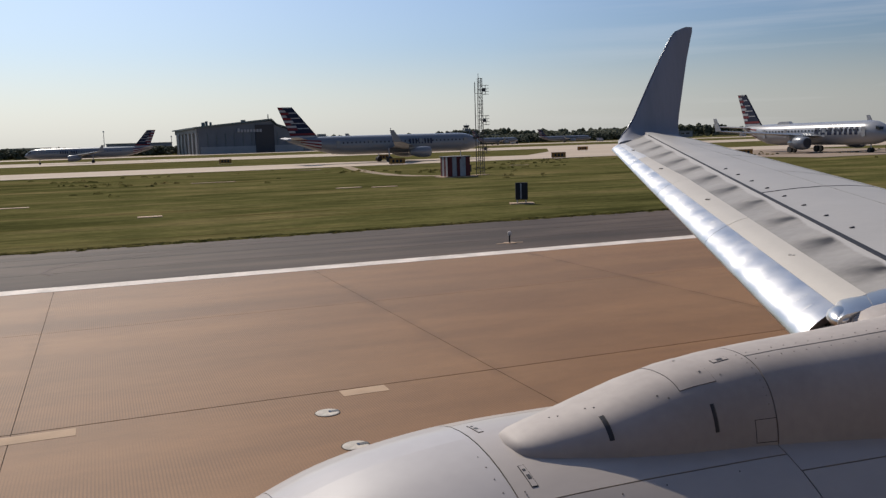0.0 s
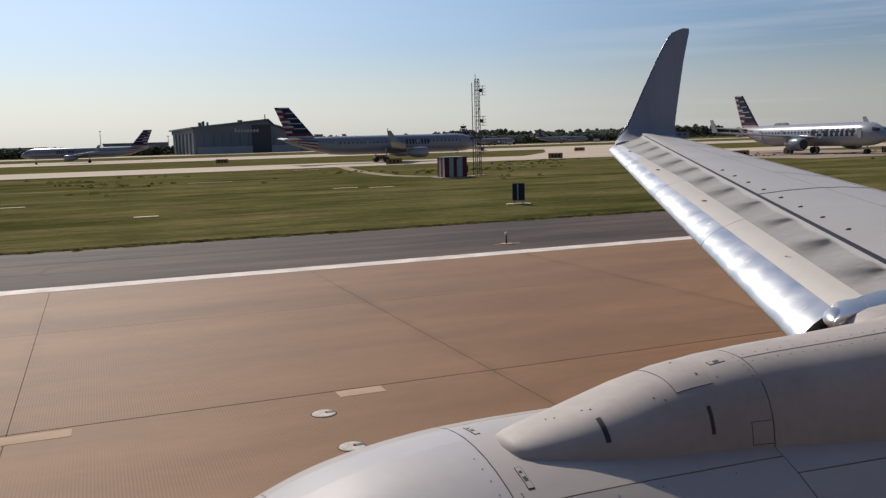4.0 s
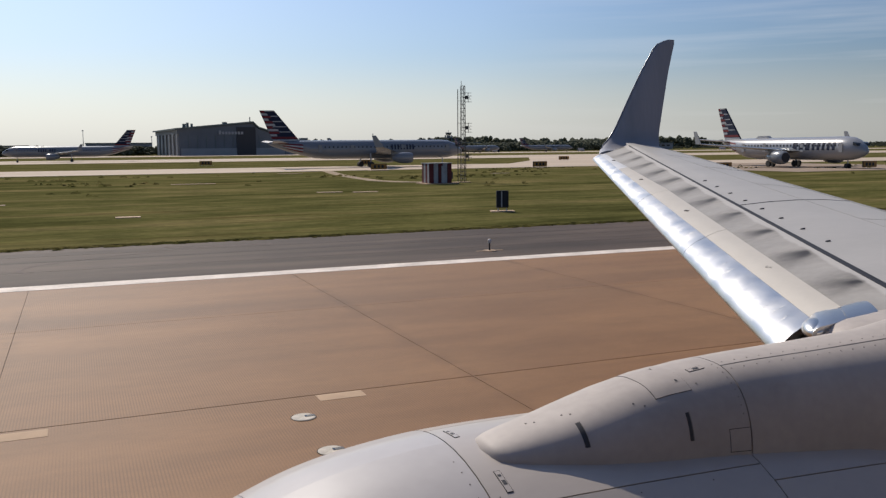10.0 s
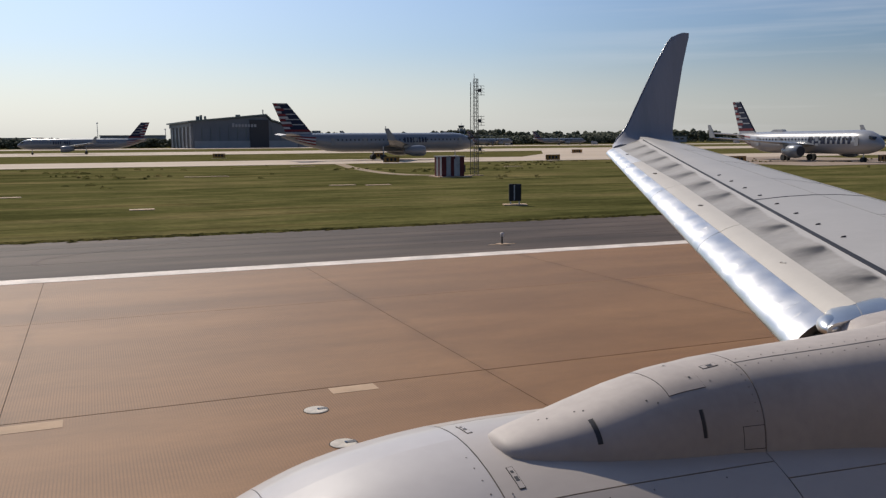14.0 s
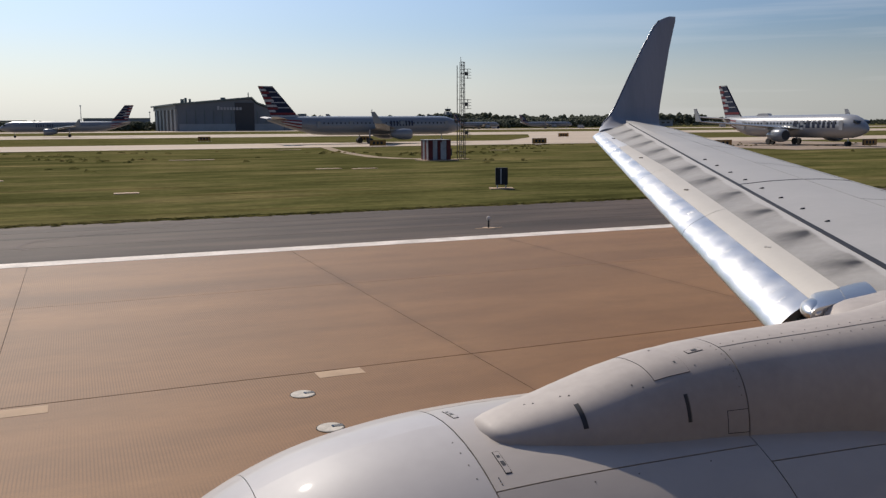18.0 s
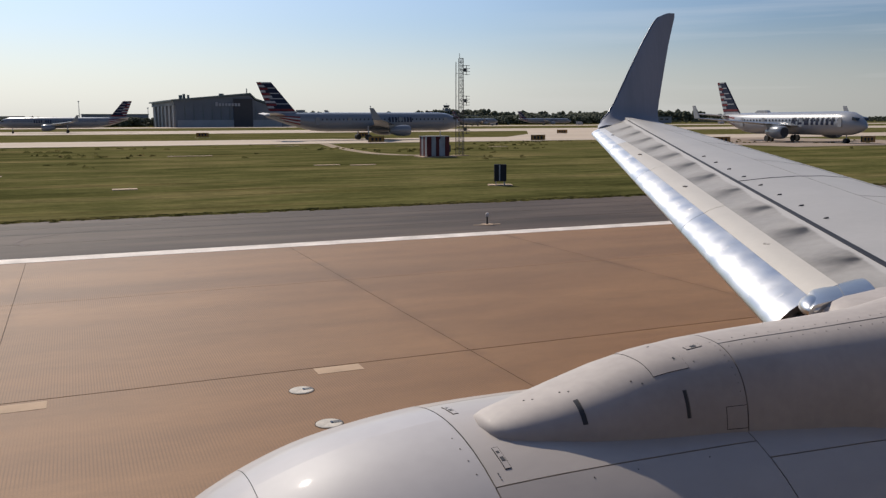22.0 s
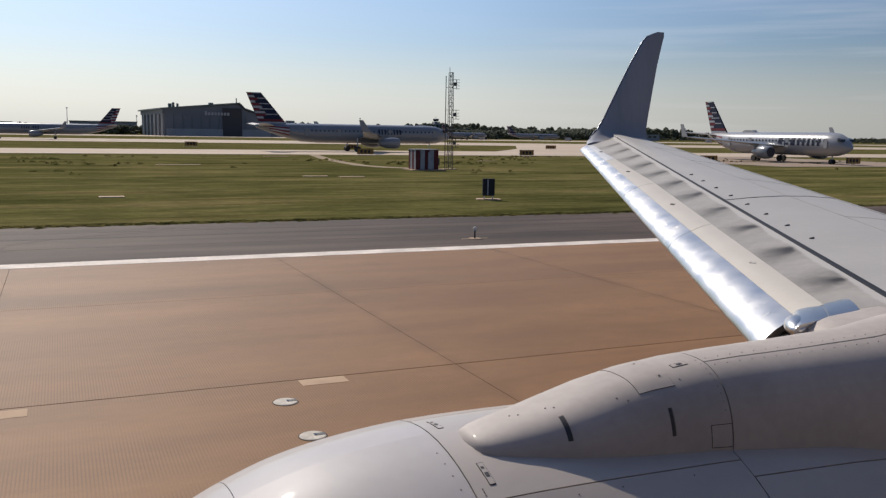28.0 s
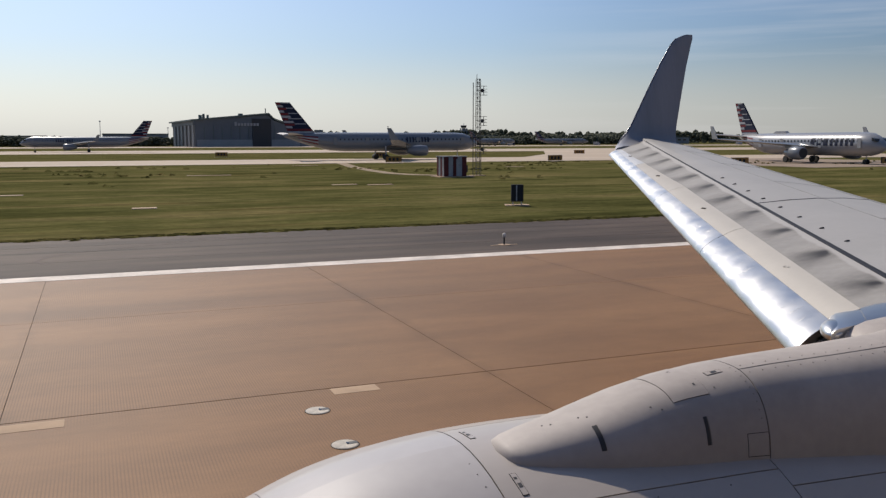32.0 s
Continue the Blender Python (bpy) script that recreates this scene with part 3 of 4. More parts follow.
# chordwise skin joint, bending outwards towards the rear, and the flap behind the fixed wing
rings = []
for f in np.linspace(0, 1, 19):
    u = seal1(8.08) + (chord(8.5) - seal1(8.08)) * f
    y = 8.07 + 0.26 * max(0.0, u - 1.5) ** 1.5
    rings.append([wing_point(y - 0.012, u, -0.004), wing_point(y - 0.012, u, 0.003), wing_point(y + 0.012, u, 0.003), wing_point(y + 0.012, u, -0.004)])
part("panel_joint", loft(rings), line_dark, wing)
part("flap_joint", strip(0.05, 15.2, lambda y: chord(y) - 0.022, lambda y: chord(y) - 0.004, 20, 1, 0.002), line_dark, wing)
rings = [[(le_x(y) + chord(y) + dx, y, base_z(y) + 0.235 + dz) for dx, dz in ((0.0, -0.006), (0.08, -0.014), (0.17, -0.03), (0.17, -0.036), (0.0, -0.05))] for y in np.linspace(0.05, 15.2, 17)]
part("flap", loft(rings), wing_paint, plane, "pale grey trailing-edge flap", smooth=True)
for y0 in (6.9, 9.6, 11.6, 13.4):
    part("spoiler_joint", strip(y0, y0 + 0.012, lambda y: 0.66 * chord(y), lambda y: chord(y) - 0.02, 1, 8, 0.002), dirty_paint, wing)
part("spoiler_joint", strip(6.0, 13.6, lambda y: 0.66 * chord(y), lambda y: 0.66 * chord(y) + 0.007, 20, 1, 0.002), dirty_paint, wing)
for i in range(8):
    y = 6.0 + i * 0.571
    p = wing_point(y, seal_u(y) + 0.215 - 0.009 * i)
    part("vortex_generator", prism([(p.x - 0.035, p.z - 0.01), (p.x + 0.04, p.z - 0.01), (p.x + 0.036, p.z + 0.014), (p.x - 0.005, p.z + 0.011)], "y", y - 0.006, y + 0.008), line_dark, wing)

# winglet
def blade(x0, x1, y, z, t, tilt):
    """One section of the winglet; tilt 0 is flat, 90 upright."""
    ring = []
    c, s = math.cos(radians(tilt)), math.sin(radians(tilt))
    for f, h in ((0, 0), (0.03, 0.5), (0.12, 0.9), (0.35, 1), (0.7, 0.6), (1, 0.04), (1, -0.04), (0.7, -0.5), (0.35, -0.9), (0.12, -0.8), (0.03, -0.5)):
        ring.append((x0 + (x1 - x0) * f, y - h * t * s, z + h * t * c))
    return ring


winglet = part("winglet", loft([
    blade(10.02, 11.62, 15.46, 3.73, 0.09, 6), blade(10.28, 11.82, 15.85, 3.80, 0.085, 25), blade(10.52, 11.98, 16.06, 3.92, 0.075, 48), blade(10.74, 12.03, 16.16, 4.08, 0.06, 68),
    blade(10.92, 12.09, 16.21, 4.30, 0.055, 80), blade(11.32, 12.26, 16.30, 4.95, 0.05, 82), blade(11.72, 12.45, 16.42, 5.55, 0.04, 82), blade(12.10, 12.64, 16.52, 6.06, 0.03, 82), blade(12.24, 12.69, 16.54, 6.19, 0.025, 82), blade(12.40, 12.70, 16.555, 6.255, 0.018, 82), blade(12.52, 12.705, 16.56, 6.29, 0.01, 82)]),
    winglet_paint, plane, "tall blended winglet in shaded grey-blue paint", smooth=True)

EDGE = [(10.30, 15.80, 3.80), (10.52, 16.06, 3.92), (10.74, 16.16, 4.08), (10.92, 16.21, 4.30), (11.32, 16.30, 4.95), (11.72, 16.42, 5.55), (12.10, 16.52, 6.06), (12.24, 16.54, 6.19)]
rings = []
for i, (x, y, z) in enumerate(EDGE):
    r = 0.017 - 0.001 * i
    rings.append([(x - 0.004 + r * math.cos(t), y + r * math.sin(t), z - 0.3 * r * math.cos(t)) for t in np.linspace(0, 2 * math.pi, 11)[:-1]])
part("leading_edge", loft(rings), winglet_edge_reflection, winglet, "polished winglet leading edge with a dark reflection painted in", smooth=True)

# engine nacelle
AXY, AXZ = 3.2, 1.55
NAC_X = [0.20, 0.215, 0.25, 0.30, 0.36, 0.42, 0.47, 0.53, 0.65, 0.77, 0.9, 1.02, 1.16, 1.29, 1.41, 1.6, 1.9, 2.5, 3.2, 4.0, 4.8]
NAC_R = [0.70, 0.745, 0.79, 0.835, 0.88, 0.913, 0.938, 0.964, 1.009, 1.048, 1.078, 1.099, 1.117, 1.130, 1.137, 1.143, 1.143, 1.13, 1.09, 1.0, 0.85]


def nac(x, deg, up=0.0):
    r = float(np.mean([np.interp(x + d, NAC_X, NAC_R) for d in (-0.06, -0.03, 0, 0.03, 0.06)] if x > 0.45 else np.interp(x, NAC_X, NAC_R))) + up
    return Vector((x, AXY + r * math.sin(radians(deg)), AXZ + r * math.cos(radians(deg))))


def cowl(x0, x1, d0, d1, up=0.0, thick=0.02, nx=None, nd=None):
    nx = nx or max(2, int((x1 - x0) / 0.06))
    nd = nd or max(2, int((d1 - d0) / 5))
    bm = bmesh.new()
    rings = []
    for x in np.linspace(x0, x1, nx + 1):
        outer = [nac(x, d, up) for d in np.linspace(d0, d1, nd + 1)]
        inner = [nac(x, d, up - thick) for d in np.linspace(d1, d0, nd + 1)]
        rings.append(outer + inner)
    return loft(rings)


engine = part("engine_core", tubed((0.6, AXY, AXZ), (4.6, AXY, AXZ), 0.8, n=32), dark_metal_shade, plane, "dark engine core inside the cowling")
part("inlet_lip", cowl(0.2, 0.553, 0, 360, thick=0.05, nx=14), cowl_paint, engine, "smooth pale inlet lip", smooth=True)
part("inlet_cowl", cowl(0.556, 1.349, 0, 360), cowl_paint, engine, "glossy pale grey inlet cowl", smooth=True)
part("fan_cowl", cowl(1.355, 2.578, -25.0, 11.5), white_paint, engine, "glossy pale grey cowl panel under the pylon", smooth=True)
part("fan_cowl", cowl(1.355, 2.578, -180, -25.3), white_paint, engine, "glossy pale grey fan cowl door", smooth=True)
part("fan_cowl", cowl(1.355, 2.578, 11.8, 180), white_paint, engine, "glossy pale grey fan cowl door", smooth=True)
part("reverser_cowl", cowl(2.583, 4.6, -29.7, 180), white_paint, engine, "pale grey thrust reverser cowl", smooth=True)
part("reverser_cowl", cowl(2.585, 4.6, -180, -30.0), white_paint, engine, "pale grey thrust reverser cowl", smooth=True)
for x0, x1, d0, d1 in ((1.425, 1.452, -21.4, -14.9), (1.405, 1.43, 1.5, 8.0)):
    latch = part("latch", cowl(x0, x1, d0, d1, 0.0015, 0.01, 2, 6), line_dark, engine, "recessed cowl latch")
    part("latch_plate", cowl(x0 + 0.0022, x1 - 0.0022, d0 + 0.16, d1 - 0.16, 0.0025, 0.01, 2, 6), white_paint, latch)
    part("latch_pin", cowl(x0 + 0.006, x1 - 0.006, d0 + 2.2, d0 + 3.4, 0.004, 0.01, 2, 3), dark_metal_shade, latch)
    part("latch_pin", cowl(x0 + 0.006, x1 - 0.009, d0 + 4.6, d0 + 5.2, 0.004, 0.01, 2, 2), dark_metal_shade, latch)

# pylon fairing
PYC = 3.08
PX = [1.449, 1.455, 1.475, 1.52, 1.6, 1.72, 1.86, 2.05, 2.25, 2.5, 2.76, 3.14, 3.64, 4.0, 4.5, 5.0]
PH = [0.012, 0.065, 0.115, 0.15, 0.18, 0.21, 0.243, 0.27, 0.285, 0.30, 0.315, 0.34, 0.38, 0.40, 0.42, 0.42]
PT = [2.677, 2.69, 2.71, 2.725, 2.745, 2.772, 2.808, 2.859, 2.899, 2.928, 2.941, 2.951, 2.97, 3.021, 3.059, 3.021]


def pyl(x, deg, up=0.0):
    """The pylon's skin; deg 0 at the ridge, -90 at the foot that faces the fuselage."""
    hw, zt = float(np.interp(x, PX, PH)) + up, float(np.interp(x, PX, PT)) + up
    zb = float(np.interp(x, [1.45, 1.66, 1.86, 2.24, 2.58, 2.93, 4, 5], [2.66, 2.62, 2.6, 2.575, 2.55, 2.52, 2.45, 2.4]))
    a = radians(deg)
    s, c = math.sin(a), math.cos(a)
    return Vector((x, PYC + hw * math.copysign(abs(s) ** 0.8, s), zb + (zt - zb) * abs(c) ** 0.85 * (1 if c >= 0 else -1)))


def fairing(x0, x1, d0, d1, up=0.0, thick=0.02, nx=24, nd=24):
    rings = []
    for x in np.linspace(x0, x1, nx + 1):
        rings.append([pyl(x, d, up) for d in np.linspace(d0, d1, nd + 1)] + [pyl(x, d, up - thick) for d in np.linspace(d1, d0, nd + 1)])
    return loft(rings)


def panel(owner, x0, x1, d0, d1, name="access_panel", label=""):
    """A flush cover with a dark gap round it."""
    dd = 0.0021 / 0.3 * 57.3
    part("panel_gap", fairing(x0, x1, d0, d1, 0.0008, 0.004, 8, 12), line_dark, owner)
    return part(name, fairing(x0 + 0.0018, x1 - 0.0018, d0 + dd, d1 - dd, 0.002, 0.004, 8, 12), pylon_paint, owner, label, smooth=True)


part("pylon_core", fairing(1.6, 4.9, -100, 100, -0.012, 0.02, 30, 24), dark_metal_shade, plane)
pylon = part("pylon_fairing", fairing(1.4495, 2.582, -102, 102, nx=80, nd=40), pylon_paint, plane, "smooth pale grey engine pylon fairing", smooth=True)
pylon_aft = part("pylon_fairing", fairing(2.588, 5.0, -102, 102, nx=40, nd=40), pylon_paint, plane, "pale grey rear pylon fairing running into the wing", smooth=True)
panel(pylon, 2.18, 2.36, -33, 20, label="flush access door on the pylon")
panel(pylon, 2.475, 2.581, -84, -69.5, label="small square access door")
for x0, x1, d0, d1 in ((1.816, 1.832, -64, -29), (2.281, 2.295, -74, -52)):
    part("drain_slot", fairing(x0, x1, d0, d1, 0.0015, 0.006, 2, 14), dark_metal_shade, pylon, "dark curved slot in the fairing")
    part("slot_rim", fairing(x1, x1 + 0.004, d0, d1, 0.0025, 0.006, 1, 14), dirty_paint, pylon)
for x0, x1, d0, d1 in ((2.42, 2.50, -12, -7), (2.31, 2.335, -21, -16), (2.30, 2.32, 4, 8)):
    latch = part("latch", fairing(x0, x1, d0, d1, 0.0015, 0.004, 2, 3), line_dark, pylon, "recessed latch")
    part("latch_plate", fairing(x0 + 0.002, x1 - 0.002, d0 + 0.4, d1 - 0.4, 0.0024, 0.004, 2, 3), pylon_paint, latch)
    part("latch_pin", fairing(x0 + (x1 - x0) * 0.35, x0 + (x1 - x0) * 0.7, d0 + 1.2, d1 - 1.2, 0.0034, 0.004, 1, 2), dark_metal_shade, latch)
part("spine_joint", fairing(2.588, 4.6, -12.15, -11.65, 0.0015, 0.004, 30, 1), dirty_paint, pylon_aft)


def rivets(owner, surface, spots, r=0.0031):
    bm = bmesh.new()
    for x, d in spots:
        p, q = surface(x, d, -0.001), surface(x, d, 0.0012)
        tube(bm, p, q, r, n=6)
    return tagged(part("rivets", bm, dirty_paint, owner), kind="stuff")


rivets(pylon_aft, pyl, [(2.62 + 0.07 * i, -12 + s) for i in range(22) for s in (-6, 5)])
rivets(pylon, pyl, [(2.56, -60 + 6.5 * i) for i in range(9)])
rivets(pylon, pyl, [(1.66, 0), (1.69, -3), (1.80, -9), (1.83, -13), (1.9, 30), (2.08, -30), (2.12, -36), (2.40, -27)], 0.0045)
rivets(engine, nac, [(1.31, -9 - 4 * i) for i in range(4)] + [(1.39, -22 - 0.8 * i) for i in range(3)] + [(1.75, -27.3), (1.95, -27.3), (2.3, -27.3)])

# bare metal nose cover between the slats' inner end and the pylon: rolled front edge, flat top
COVER = [(0.12, -0.085), (0.02, -0.09), (-0.04, -0.08), (-0.07, -0.05), (-0.06, -0.022), (-0.02, -0.004), (0.05, 0.008), (0.3, 0.018), (0.55, 0.03), (0.8, 0.045), (1.0, 0.055), (1.0, 0.045), (0.4, 0.004)]
NEAR, OUTER = ((4.36, 4.15), (4.97, 4.21)), ((4.68, 4.49), (5.17, 4.50))


def cover_ring(f, up=0.0, lo=0, hi=13):
    (ax, ay), (bx, by) = [[NEAR[k][i] + (OUTER[k][i] - NEAR[k][i]) * f for i in (0, 1)] for k in (0, 1)]
    arch = 0.012 * (1 - (2 * f - 1) ** 2)
    return [(ax + (bx - ax) * u, ay + (by - ay) * u, 2.712 + 0.014 * f + w + arch + up) for u, w in COVER[lo:hi]]


cover = part("slat_end_cover", loft([cover_ring(f) for f in np.linspace(0, 1, 9)]), polished, plane, "bare metal nose cover at the inner end of the slats", smooth=True)
knob = bmesh.new()
bmesh.ops.create_uvsphere(knob, u_segments=20, v_segments=12, radius=1, matrix=Matrix.Translation((4.50, 4.30, 2.675)) @ Matrix.Rotation(radians(44), 4, "Z") @ Matrix.Diagonal((0.21, 0.085, 0.062, 1)))
part("rolled_front", knob, polished, cover, "rounded bright metal front of the nose cover", smooth=True)
seam = []
for f in np.linspace(0.02, 0.98, 7):
    a, b = Vector(cover_ring(f)[7]), Vector(cover_ring(f)[8])
    p = a.lerp(b, 0.75)
    d = (b - a).normalized() * 0.0018
    seam.append([p - d, p + d, p + d + Vector((0, 0, 0.001)), p - d + Vector((0, 0, 0.001))])
part("cover_seam", loft(seam), dirty_paint, cover)
rings = []
for f in (0.0, 0.02, 0.05, 0.1, 0.2, 0.3, 0.42, 0.55, 0.7, 0.85, 1.0):
    dip = {0.0: 0.16, 0.02: 0.05, 0.05: 0.012}.get(f, 0.0)
    a, b, z = 4.40 + 2.6 * f, 4.175 + 0.10 * f, 2.735 + 0.21 * f - 0.05 * f * f - dip
    rings.append([(a + 0.03, b + 0.12, z - 0.04 + 0.03 * f), (a, b - 0.01, z - 0.008), (a - 0.01, b - 0.16, z - 0.01), (a - 0.02, b - 0.34, z - 0.025), (a - 0.02, b - 0.55, z - 0.07), (a - 0.02, b - 0.8, z - 0.17), (a - 0.02, b - 0.8, z - 0.34), (a, b, z - 0.2)])
part("root_fairing", loft(rings), pylon_paint, plane, "pale grey fairing between the nose cover and the pylon", smooth=True)
# solid dark tube whose colour gives the shade between slat end and cover
part("slat_end_shade", tubed((4.52, 4.42, 2.54), (4.75, 4.44, 2.58), 0.04, 0.03, n=10), dark_metal_shade, plane, "dark tube painted as the shade in the gap at the slat's inner end")

# fuselage tube with the window opening that the camera looks through, and the gear that carries it
FCY, FCZ, FR = -1.66, 3.45, 1.88
bm = bmesh.new()
xs = [-14, -13.6, -12.8, -11, -9, -6, -3, -1, -0.1, 0.25, 1, 3, 6, 10, 15, 19, 22, 24.5]
rs = [0.05, 0.6, 1.05, 1.6, 1.85, 1, 1, 1, 1, 1, 1, 1, 1, 1, 1, 1.5, 0.9, 0.25]
rs = [r if i < 5 or i > 14 else FR for i, r in enumerate(rs)]
angs = sorted(list(range(0, 360, 12)) + [radians(0)] + [math.degrees(math.asin(v / FR)) for v in (0.22, 0.66)])
angs = [a for i, a in enumerate(angs) if i == 0 or a - angs[i - 1] > 0.5]
grid = [[bm.verts.new((x, FCY + r * math.cos(radians(a)), FCZ + (FR - r) * (0.25 if x > 15 else -0.15) + r * math.sin(radians(a)))) for a in angs] for x, r in zip(xs, rs)]
lo_a, hi_a = math.degrees(math.asin(0.22 / FR)) - 0.1, math.degrees(math.asin(0.66 / FR)) + 0.1
for i in range(len(xs) - 1):
    for j in range(len(angs)):
        k = (j + 1) % len(angs)
        if xs[i] == -0.1 and angs[j] >= lo_a and angs[k] <= hi_a and k:
            continue
        bm.faces.new((grid[i][j], grid[i][k], grid[i + 1][k], grid[i + 1][j]))
tube_ob = part("fuselage", bm, fuselage_darkened_silver, plane, "silver painted fuselage with a cabin window", smooth=True)
sol = tube_ob.modifiers.new("skin", "SOLIDIFY")
sol.thickness, sol.offset = 0.09, -1
for gx, gy in ((7.2, -4.5), (7.2, 1.2), (-9.5, FCY)):
    leg = part("landing_gear_leg", tubed((gx, gy, 0.5), (gx, gy, 2.2), 0.1, n=12), steel, plane)
    for side in (-0.35, 0.35):
        part("tyre", tubed((gx, gy + side - 0.18, 0.52), (gx, gy + side + 0.18, 0.52), 0.52, n=24), black_rubber, leg)


# ---- far aircraft ----
airliner_window = bpy.data.meshes.new("window")
bm = boxed(-0.13, 0.13, -0.03, 0.03, -0.175, 0.175)
bm.to_mesh(airliner_window)
bm.free()
airliner_window.materials.append(window_dark)


def airliner(label, x, y, nose, length, fuselage_mat, rz=0.0, text=0, low=0.0, bold=False, tread=3.7):
    """A parked or taxiing airliner; nose +1 points along +x, -1 along -x."""
    a = thing("taxiing_airliner", x, y, 0.02, label, "aircraft", "airliners on the field", rz + (0 if nose > 0 else 180))
    L, R, zc = length, 1.97, 3.75 - low
    st = [(0.5, 0.06, -0.55), (0.493, 0.5, -0.45), (0.475, 1.0, -0.3), (0.45, 1.5, -0.12), (0.42, 1.85, -0.02), (0.38, 1, 0), (0.1, 1, 0), (-0.2, 1, 0), (-0.28, 1.85, 0.1), (-0.36, 1.4, 0.5), (-0.44, 0.8, 1.0), (-0.49, 0.35, 1.3), (-0.5, 0.1, 1.4)]
    rings = []
    for f, r, dz in st:
        r = R if r == 1 and 0.39 > f > -0.21 else r
        rings.append([(f * L, r * math.sin(t), zc + dz + r * math.cos(t)) for t in np.linspace(0, 2 * math.pi, 21)[:-1]])
    hull = part("fuselage", loft(rings), fuselage_mat, a, smooth=True)
    fs = [-f for f, _, _ in st]

    def skin_patch(f0, f1, a0, a1, up=0.02):
        """A thin plate that lies on the fuselage; f along its length, a degrees round from the top."""
        rows = []
        for f in np.linspace(f0, f1, 5):
            r = float(np.interp(-f, fs, [R if q == 1 and 0.39 > p > -0.21 else q for p, q, _ in st]))
            dz = float(np.interp(-f, fs, [d for _, _, d in st]))
            rows.append([(f * L, (r + h) * math.sin(radians(t)), zc + dz + (r + h) * math.cos(radians(t))) for h, ts in ((up, np.linspace(a0, a1, 5)), (-0.02, np.linspace(a1, a0, 5))) for t in ts])
        return loft(rows)
    for s in (-1, 1):
        for i in range(int(L * 0.68 / 0.9)):
            pane = new("window", airliner_window)
            pane.parent, pane.location = hull, (0.39 * L - i * 0.9, s * 1.93, zc + 0.52)
        for dx in (0.40, 0.16, -0.1, -0.26):
            part("cabin_door", boxed(dx * L - 0.4, dx * L + 0.4, s * 1.955 - 0.02, s * 1.955 + 0.02, zc - 0.6, zc + 0.95), fuselage_mat, hull)
        if text:
            x = 0.10
            for k in range(8):
                w = text * (0.075 if k < 3 and bold else 0.045) / L
                part("lettering_bar", skin_patch(x, x + w, s * 60, s * (98 if bold else 92)), navy_paint, hull, "dark plain bar in place of lettering")
                x += w + text * 0.04 / L
        rings = []
        for lx, py, z, c in ((0.16 * L, 1.2, 2.75, 7.0), (0.09 * L, 6.2, 3.2, 4.3), (-0.055 * L, 16.4, 4.15, 1.7)):
            rings.append([(lx, s * py, z), (lx - 0.25 * c, s * py, z + 0.07 * c), (lx - c, s * py, z), (lx - 0.4 * c, s * py, z - 0.05 * c)])
        wg = part("wing", loft(rings), airliner_silver, a, smooth=True)
        part("sharklet", prism([(-0.055 * L, 4.15), (-0.055 * L - 1.7, 4.15), (-0.055 * L - 2.4, 6.4), (-0.055 * L - 1.6, 6.4)], "y", s * 16.4, s * 16.5), fuselage_mat, wg)
        rings = [[(-0.40 * L - 0.55 * (py - 0.6), s * py, zc + 1.3 + py * 0.08), (-0.40 * L - 0.55 * (py - 0.6) - 0.3 * c, s * py, zc + 1.5 + py * 0.08), (-0.40 * L - 0.55 * (py - 0.6) - c, s * py, zc + 1.3 + py * 0.08)] for py, c in ((0.5, 3.6), (6.2, 1.4))]
        part("tailplane", loft(rings), white_plain, a)
        ex = 0.13 * L
        er = [[(ex + f, s * 5.75 + r * math.sin(t), 1.95 - 0.4 * low + r * math.cos(t)) for t in np.linspace(0, 2 * math.pi, 17)[:-1]] for f, r in ((1.9, 0.9), (1.6, 1.08), (0.6, 1.17), (-0.8, 1.1), (-2.0, 0.75), (-2.6, 0.5))]
        eng = part("engine", loft(er), airliner_silver, a, smooth=True)
        part("fan_inlet", tubed((ex + 1.905, s * 5.75, 1.95 - 0.4 * low), (ex + 1.93, s * 5.75, 1.95 - 0.4 * low), 0.82, n=16), dark_metal_shade, eng)
        part("engine_pylon", prism([(ex + 1.0, 3.0), (ex - 3.0, 3.3), (ex - 2.6, 2.5), (ex + 0.2, 2.8)], "y", s * 5.65, s * 5.85), airliner_silver, a)
        gear = part("main_gear_leg", tubed((-0.02 * L, s * tread, 0.5), (-0.02 * L, s * (tread - 0.2), 2.9), 0.14), steel, a)
        for k in (-0.45, 0.45):
            part("tyre", tubed((-0.02 * L, s * tread + k - 0.2, 0.58), (-0.02 * L, s * tread + k + 0.2, 0.58), 0.58, n=16), black_rubber, gear)
    ng = part("nose_gear_leg", tubed((0.39 * L, 0, 0.4), (0.39 * L, 0, 2.2), 0.09), steel, a)
    for k in (-0.28, 0.28):
        part("tyre", tubed((0.39 * L, k - 0.12, 0.4), (0.39 * L, k + 0.12, 0.4), 0.4, n=16), black_rubber, ng)
    part("cockpit_window", prism([(0.452 * L, zc + 0.55), (0.474 * L, zc + 0.45), (0.468 * L, zc + 0.85), (0.452 * L, zc + 1.05)], "y", -1.35, 1.35), window_dark, hull)
    # fin in staggered coloured bands: navy in front, red and white behind
    zb, zt, n = zc + 1.7, zc + 8.0, 12

    def edge(z):
        f = (z - zb) / (zt - zb)
        return -0.345 * L - 5.3 * f, -0.475 * L - 2.6 * f

    def slab(z0, z1, f0, f1, t):
        q = []
        for z, f in ((z0, f0), (z0, f1), (z1, f1), (z1, f0)):
            front, back = edge(z)
            q.append((front + (back - front) * f, z))
        return prism(q, "y", -t, t)
